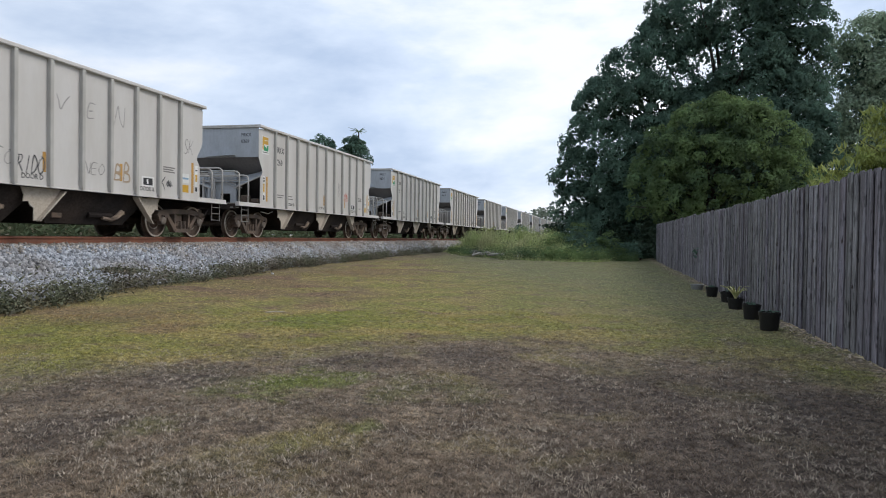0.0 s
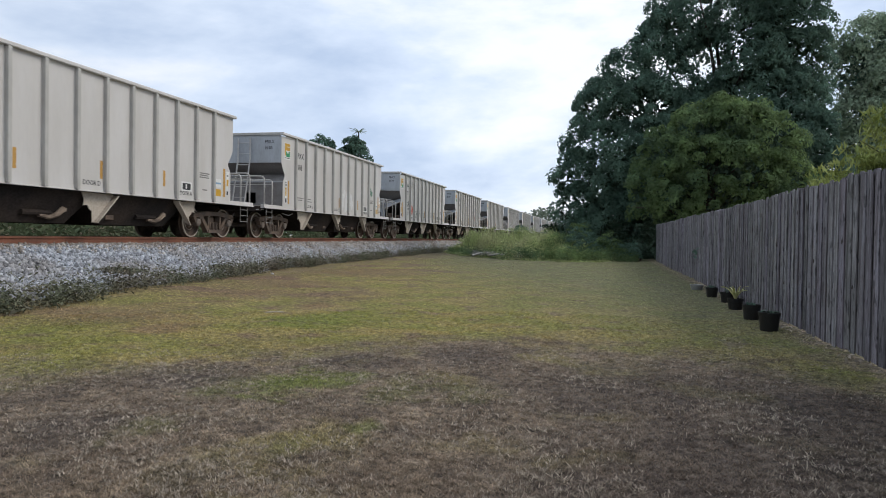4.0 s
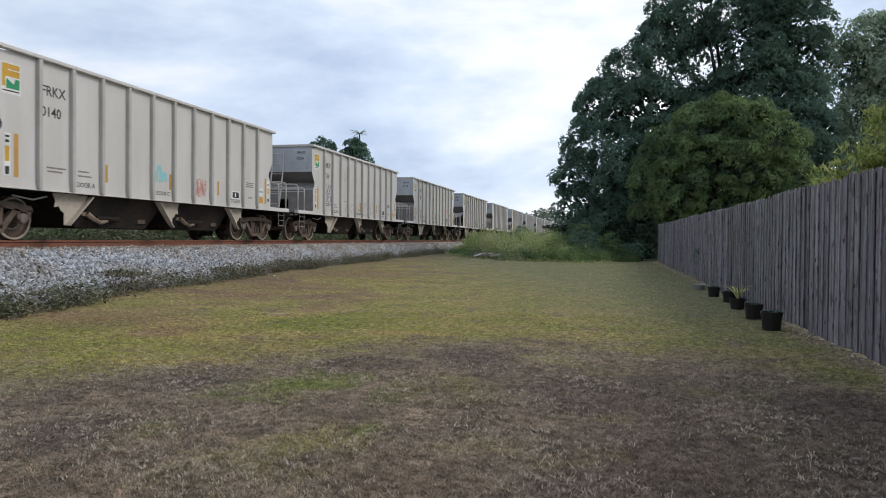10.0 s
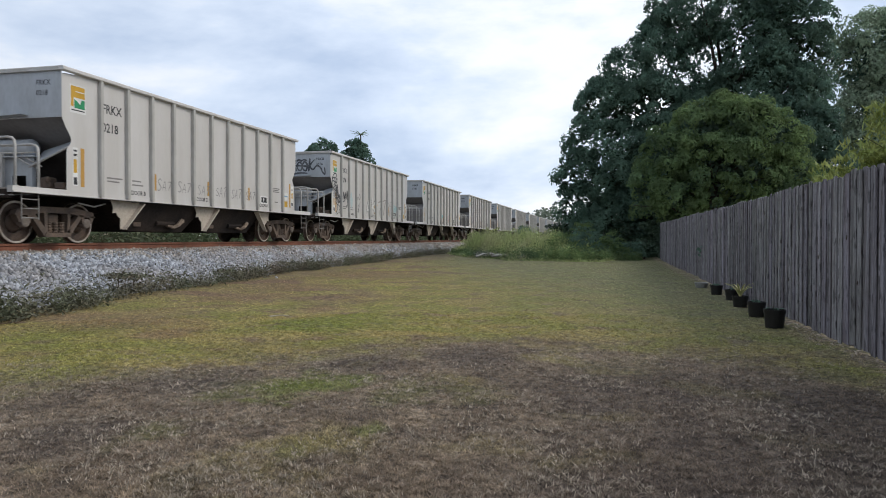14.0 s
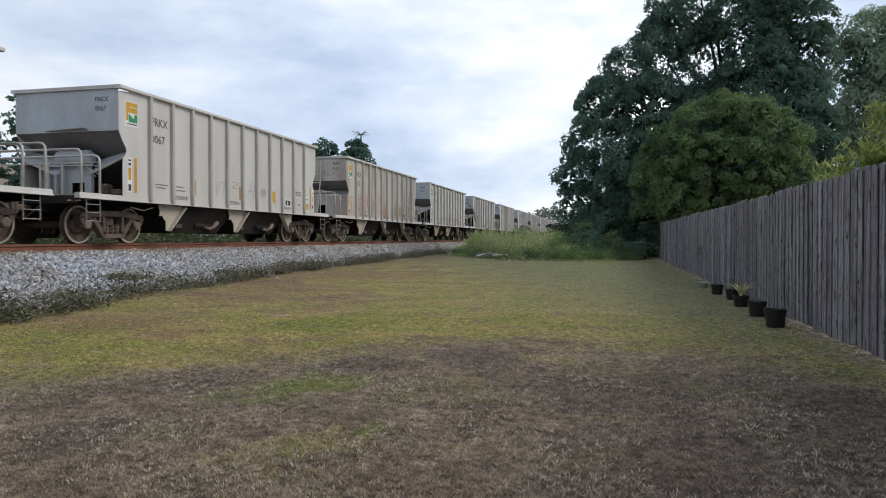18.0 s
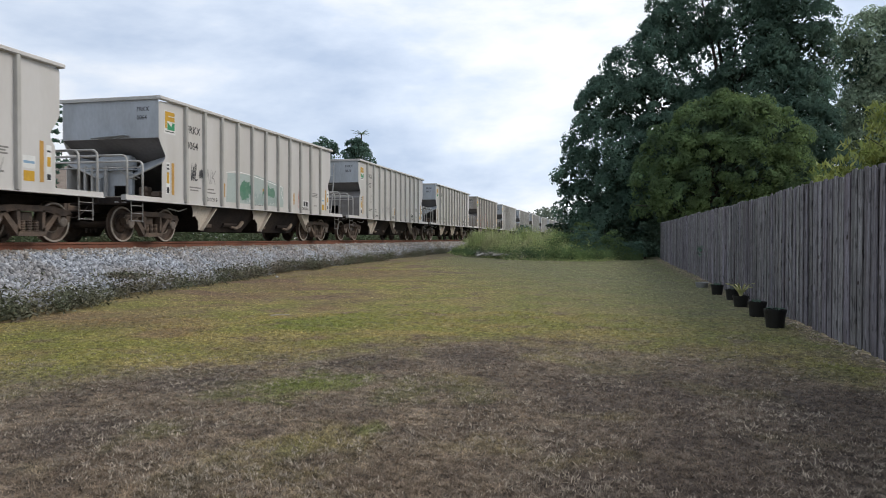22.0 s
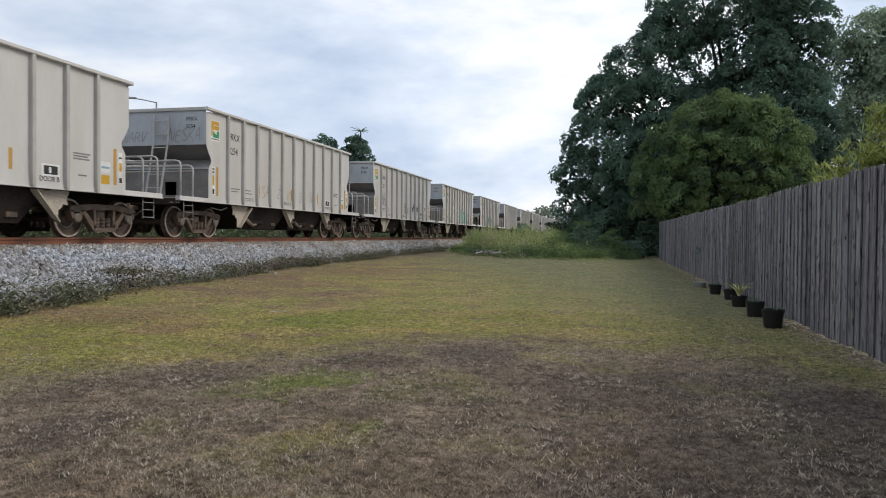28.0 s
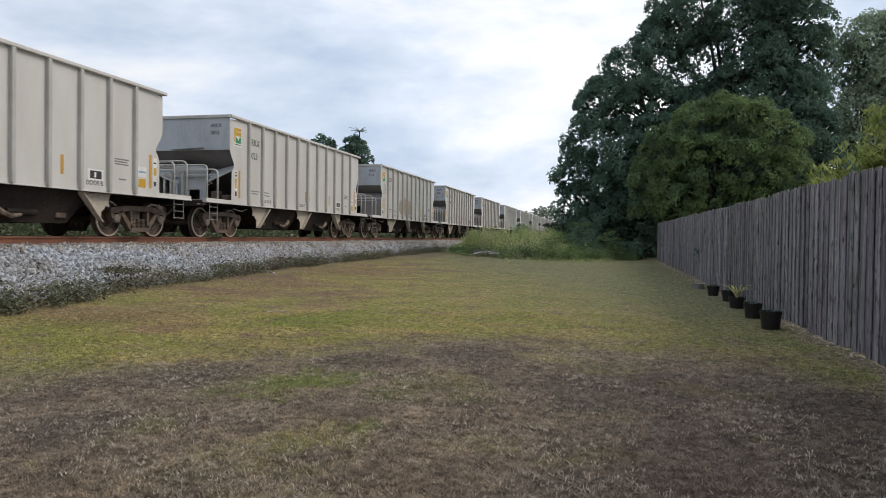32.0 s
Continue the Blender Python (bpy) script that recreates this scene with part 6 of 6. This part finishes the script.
def tag_mark(car, m, name, angle, x, y, w, h, color, width):
    """A flowing tag, laid along a slanting line."""
    bm = fresh()
    c, s = math.cos(radians(angle)), math.sin(radians(angle))
    for k, st in enumerate(TAGS[name]):
        pts = [(x + u * w * c - v * h * s, y + u * w * s + v * h * c) for u, v in st]
        ribbon(bm, smooth_line(pts), width * (1.0, 0.8, 0.9)[k % 3], 0.003 + 0.0004 * k, 0.4)
    o = part("graffiti", bm, ink(color), car, "sprayed graffiti")
    o.matrix_basis = m


def scribble(car, m, x, y, w, h, color, width, seed, turns=14):
    """A loose cloud of overlapping sprayed strokes."""
    rnd = random.Random(seed)
    bm = fresh()
    for k in range(turns):
        pts = [(x + w * (k + rnd.uniform(-0.6, 1.4)) / turns, y + h * (0.5 + 0.5 * rnd.uniform(-1, 1) * (0.5 + 0.5 * math.sin(math.pi * (k + 0.5) / turns)))) for q in range(5)]
        ribbon(bm, smooth_line(pts), width * rnd.uniform(0.5, 1.4), 0.003 + 0.0003 * k)
    o = part("graffiti", bm, ink(color), car, "sprayed graffiti")
    o.matrix_basis = m
    return o


INK, PALE_INK, CHALK, RED, TEAL, LIME, TAN, PINK, CYAN, VIOLET = (0.03, 0.03, 0.035), (0.27, 0.26, 0.25), (0.80, 0.80, 0.78), (0.50, 0.10, 0.06), (0.25, 0.50, 0.45), (0.08, 0.20, 0.13), (0.36, 0.27, 0.18), (0.62, 0.28, 0.30), (0.25, 0.52, 0.54), (0.20, 0.17, 0.23)
GOLD = (0.66, 0.40, 0.05)
# car: kind, word, along, up, width, height, colour, stroke
SIGNS = {
    0: [("s", "~", 2.1, 1.5, 0.5, 0.6, RED, 0.03), ("s", "KS", 1.4, 1.9, 0.3, 0.5, PALE_INK, 0.02)],
    1: [("s", "SAZ", -4.38, 1.92, 0.72, 0.30, INK, 0.045), ("s", "~~", -4.3, 1.72, 0.55, 0.10, INK, 0.03), ("c", "", -3.55, 1.40, 0.55, 0.75, RED, 0.07), ("s", "AEV", -3.45, 2.9, 0.5, 0.5, PALE_INK, 0.025), ("s", "DE", -2.48, 1.32, 0.6, 0.34, INK, 0.035),
        ("s", "NEO", -1.7, 1.42, 0.8, 0.30, PALE_INK, 0.025), ("s", "RIDO", -0.85, 1.30, 0.72, 0.40, INK, 0.03), ("s", "V", 0.12, 2.76, 0.5, 0.32, PALE_INK, 0.03), ("s", "E", 1.1, 2.72, 0.3, 0.35, PALE_INK, 0.03), ("s", "N", 2.0, 2.68, 0.42, 0.42, PALE_INK, 0.03),
        ("s", "NEO", 1.0, 1.45, 0.7, 0.28, PALE_INK, 0.02), ("s", "BB", 2.0, 1.36, 0.62, 0.42, TAN, 0.05), ("s", "SK", 4.85, 2.35, 0.45, 0.4, PALE_INK, 0.025), ("s", "K~", 3.8, 1.30, 0.5, 0.34, INK, 0.03)],
    2: [("c", "", 0.05, 1.22, 1.5, 0.95, (0.70, 0.70, 0.69), 0.11), ("c", "", 3.75, 1.95, 0.6, 0.65, LIME, 0.05)],
    3: [("s", "~", -4.2, 1.3, 0.5, 0.2, PALE_INK, 0.02)],
    4: [("c", "", 2.78, 1.95, 0.55, 0.26, PINK, 0.09), ("s", "EK", 2.75, 1.25, 0.7, 0.45, PALE_INK, 0.03), ("s", "AR", 3.6, 1.5, 0.55, 0.55, PALE_INK, 0.03), ("s", "OSO~VOS", -2.0, 1.28, 4.4, 0.75, CHALK, 0.025), ("s", "VAEN", -4.4, 1.5, 0.8, 0.4, PALE_INK, 0.03), ("s", "SE", -5.3, 1.55, 0.6, 0.4, PALE_INK, 0.025), ("c", "", 4.75, 3.0, 0.7, 0.5, (0.50, 0.40, 0.24), 0.10)],
    5: [("e", "NES", -1.25, 2.9, 0.7, 0.4, PALE_INK, 0.015), ("e", "ASN", 0.45, 2.85, 0.9, 0.3, PALE_INK, 0.015), ("s", "W", -4.35, 2.05, 0.55, 0.38, VIOLET, 0.05), ("s", "DEVS", -4.4, 1.62, 0.9, 0.34, VIOLET, 0.045), ("s", "~", -4.3, 1.45, 0.75, 0.12, VIOLET, 0.03), ("s", "7KOAZROVB", -2.4, 1.25, 5.4, 0.55, PALE_INK, 0.025), ("s", "~~", -0.4, 1.2, 0.8, 0.1, INK, 0.02), ("s", "D~", -2.3, 2.7, 0.7, 0.25, PALE_INK, 0.015)],
    6: [("c", "", -0.85, 1.50, 0.55, 0.42, CYAN, 0.08), ("s", "NEVA", 0.95, 1.55, 0.7, 0.22, RED, 0.022), ("s", "VEN", 1.0, 1.28, 0.55, 0.24, RED, 0.022), ("c", "", 0.98, 1.24, 0.6, 0.5, (0.50, 0.22, 0.18), 0.018)],
    7: [("u", ("loops", 0), -0.42, 2.98, 1.38, 0.50, (0.05, 0.055, 0.065), 0.085), ("t", ("loops", -74), -5.55, 2.72, 1.35, 0.42, INK, 0.065), ("t", ("loops", -60), -5.30, 2.15, 0.85, 0.30, INK, 0.05), ("t", ("zigzag", 4), -4.85, 1.72, 1.05, 0.42, INK, 0.07),
        ("t", ("hooks", 0), -2.75, 1.30, 0.75, 0.95, INK, 0.035), ("b", "AK", -1.35, 1.24, 1.55, 0.80, (0.68, 0.67, 0.65), 0.15), ("s", "77", 0.35, 1.24, 1.35, 0.80, (0.30, 0.27, 0.24), 0.06), ("s", "77", 0.40, 1.22, 1.35, 0.80, (0.70, 0.69, 0.67), 0.035), ("s", "K", -0.15, 1.30, 0.55, 0.6, GOLD, 0.05), ("c", "", -3.75, 1.40, 0.6, 0.9, (0.45, 0.56, 0.58), 0.06), ("t", ("hooks", 0), 2.05, 1.25, 0.75, 0.85, PALE_INK, 0.03), ("c", "", 3.0, 1.45, 0.65, 0.5, (0.36, 0.52, 0.55), 0.06)],
    8: [("e", "NOB", -1.3, 2.85, 1.0, 0.45, (0.24, 0.28, 0.33), 0.04)] + [("s", "SA7", y, 1.38, 0.62, 0.28, PALE_INK, 0.028) for y in (-2.55, -1.65, -0.7, 0.25, 1.15, 2.05)],
    9: [("s", "ESBO", -4.3, 1.75, 1.3, 0.45, RED, 0.035), ("s", "NLE", -4.3, 1.2, 1.2, 0.5, RED, 0.03), ("s", "OSAR", -1.9, 2.0, 1.4, 0.35, RED, 0.03), ("s", "NSE", -1.7, 1.45, 1.6, 0.45, RED, 0.03), ("s", "WE", -0.7, 1.2, 0.8, 0.5, RED, 0.05), ("s", "VER", 1.2, 1.3, 1.4, 0.6, RED, 0.03), ("c", "", -3.0, 1.3, 1.0, 0.9, TAN, 0.05), ("c", "", 1.3, 1.2, 1.6, 0.8, TAN, 0.05), ("e", "NORE", 0.35, 2.95, 0.95, 0.26, PALE_INK, 0.03), ("e", "ZOR", -1.3, 2.9, 0.7, 0.4, PALE_INK, 0.03)],
    10: [("s", "V7", -1.6, 1.4, 0.6, 0.5, PALE_INK, 0.02), ("s", "Z", -0.65, 1.7, 0.5, 0.2, PALE_INK, 0.02), ("s", "AR~", 0.3, 1.5, 1.3, 0.4, PALE_INK, 0.02), ("c", "", 2.05, 1.4, 0.25, 0.4, GOLD, 0.05)],
    11: [("s", "OS", -4.2, 1.85, 0.7, 0.35, PALE_INK, 0.015), ("s", "V~N", -2.4, 1.4, 1.4, 0.4, PALE_INK, 0.02), ("s", "WV", -0.6, 1.35, 0.9, 0.55, CHALK, 0.025)],
    12: [("s", "WL~", -4.4, 1.75, 0.62, 0.45, INK, 0.045), ("s", "NK", -3.6, 1.7, 0.5, 0.4, PALE_INK, 0.03), ("p", "", -2.5, 1.22, 3.9, 0.98, (0.38, 0.44, 0.42), 0), ("c", "", -1.70, 1.36, 0.80, 0.62, LIME, 0.15), ("c", "", -0.12, 1.34, 0.80, 0.60, LIME, 0.15), ("c", "", -1.6, 1.25, 2.4, 0.35, (0.30, 0.37, 0.35), 0.10), ("s", "NEO", -1.2, 1.30, 0.7, 0.2, CHALK, 0.025), ("s", "DEO", 0.1, 1.30, 0.6, 0.2, CHALK, 0.025), ("t", ("edge", 0), -2.5, 1.22, 3.9, 0.98, CHALK, 0.03), ("s", "EB", 2.6, 1.3, 0.35, 0.5, RED, 0.03)],
    13: [("s", "EOV", -4.35, 1.85, 0.85, 0.30, CHALK, 0.03), ("t", ("outline", 0), -2.75, 1.20, 3.0, 1.10, (0.74, 0.74, 0.72), 0.11), ("b", "BKR", 0.35, 1.26, 2.45, 0.72, TEAL, 0.33), ("s", "SE", 3.3, 1.7, 0.35, 0.3, PALE_INK, 0.02), ("s", "SW", 3.85, 1.3, 0.45, 0.4, PALE_INK, 0.025)],
    14: [("s", "WL", -4.38, 2.05, 0.55, 0.34, PALE_INK, 0.04), ("s", "OEDS", -4.38, 1.70, 0.95, 0.32, VIOLET, 0.05), ("s", "WVL", -0.30, 1.70, 0.62, 0.30, (0.17, 0.22, 0.19), 0.04), ("s", "OEOV", -0.34, 1.42, 0.85, 0.28, (0.17, 0.20, 0.18), 0.045), ("t", ("zigzag", 6), 1.25, 1.55, 0.74, 0.40, INK, 0.05), ("t", ("zigzag", -4), 2.22, 1.62, 0.85, 0.40, INK, 0.045)],
    15: [("e", "NARV", -1.35, 2.86, 0.85, 0.3, PALE_INK, 0.03), ("e", "VNESKA", 0.0, 2.86, 1.3, 0.34, PALE_INK, 0.035), ("s", "SA", -2.45, 1.38, 0.6, 0.4, TAN, 0.03), ("s", "ZA", -1.3, 1.38, 0.6, 0.35, PALE_INK, 0.02), ("s", "KR", -0.5, 1.38, 0.5, 0.35, TAN, 0.025), ("s", "ZA", 0.5, 1.38, 0.6, 0.35, PALE_INK, 0.02), ("s", "SK", 1.4, 1.38, 0.5, 0.35, PALE_INK, 0.02)],
    16: [("c", "", -2.65, 1.25, 2.9, 1.05, (0.40, 0.33, 0.25), 0.10), ("c", "", -2.6, 1.25, 2.9, 1.05, (0.27, 0.25, 0.23), 0.035), ("s", "ZR", -5.4, 2.35, 0.5, 0.45, PALE_INK, 0.03), ("s", "OV", 1.2, 1.3, 0.7, 0.7, CHALK, 0.02)],
    17: [("s", "~", 0.1, 1.42, 0.2, 0.12, PALE_INK, 0.02)],
    18: [("s", "NA", -1.2, 1.45, 0.9, 0.4, CHALK, 0.02)],
}


def make_train():
    protos = {"A": build_car("A"), "B": build_car("B")}
    used = set()
    for i, (j, number, kind) in enumerate(FLEET):
        car = protos[kind] if kind not in used else copy_thing(protos[kind], Matrix())
        used.add(kind)
        CARS.append((j, car, kind))
    for (j, number, kind), (j, car, kind) in zip(FLEET, CARS):
        flip = Matrix() if kind == "A" else Matrix.Rotation(math.pi, 4, "Z")
        side, end = flip @ side_frame_of(1.4805), flip @ end_frame_of(-5.8005)
        for words, y, size, m in (("FRKX", 3.04, 0.30, side @ pose(-4.57, 3.04, 0.002)), (number, 2.60, 0.30, side @ pose(-4.57, 2.60, 0.002)), ("FRKX", 0, 0.165, end @ pose(0.82, 3.44, 0.002)), (number, 0, 0.165, end @ pose(0.82, 3.22, 0.002))):
            writing(words, size, car, m, "reporting_mark" if words == "FRKX" else "car_number")
        for k, (how, word, x, y, w, h, color, width) in enumerate(SIGNS.get(j, ())):
            m = end if how == "e" else side
            seed = j * 31 + k
            if how == "t":
                tag_mark(car, m, *word, x, y, w, h, color, width)
            elif how == "u":
                tag_mark(car, end, *word, x, y, w, h, color, width)
            elif how == "c":
                scribble(car, m, x, y, w, h, color, width, seed, max(8, int(w * 14)))
            elif how == "p":
                o = part("graffiti", prism(fresh(), [(x, y), (x + w, y), (x + w, y + h * 0.75), (x + w * 0.5, y + h), (x + 0.1, y + h * 0.92)], "z", 0.001, 0.0025), ink(color), car, "pale painted ground of a graffiti piece")
                o.matrix_basis = m
            elif how == "b":
                spray(car, m, word, x, y, w, h, INK, width * 1.22, seed, 0.05, 0.0045)
                spray(car, m, word, x, y, w, h, color, width, seed, 0.05, 0.009)
            else:
                spray(car, m, word, x, y, w, h, color, width, seed)
        if j == 9:
            for o in car.children:
                if o.name.startswith(("side_sheet", "end_sheet", "bulkhead")):
                    o.material_slots[0].link = "OBJECT"
                    o.material_slots[0].material = PAINT_OLD
            car["label"] = "dusty grey-brown hopper railcar with red graffiti"


def motions():
    steps = [k / 15 for k in range(32 * 15 + 1)]
    tt, ss = [t for t, s in TRAVEL], [s for t, s in TRAVEL]
    for j, car, kind in CARS:
        turn = 0 if kind == "A" else 180
        walk(car, [(t, pose(TRACK_X, s + 5.80 - PERIOD * j, RAIL_Z, 0, 0, turn)) for t, s in TRAVEL])
        sign = -1 if kind == "A" else 1
        for ws in car.children:
            if ws.name.startswith("wheelset"):
                y = ws.location.y
                walk(ws, [(t, pose(0, y, 0.457, sign * math.degrees(np.interp(t, tt, ss) / 0.457) % 360)) for t in steps])


for word in ('DOOR A', 'DOOR B', 'DOOR C', 'DOOR D', 'FRKX', *(number for j, number, kind in FLEET)):
    letter_mesh(word)
make_ground()
make_ballast()
make_track()
make_grass()
make_straw()
make_weeds()
make_trees()
make_side_trees()
make_debris()
make_ballast_weeds()
make_house()
make_unseen_house()
make_street_lamp()
make_pots()
make_train()
make_fence()
motions()
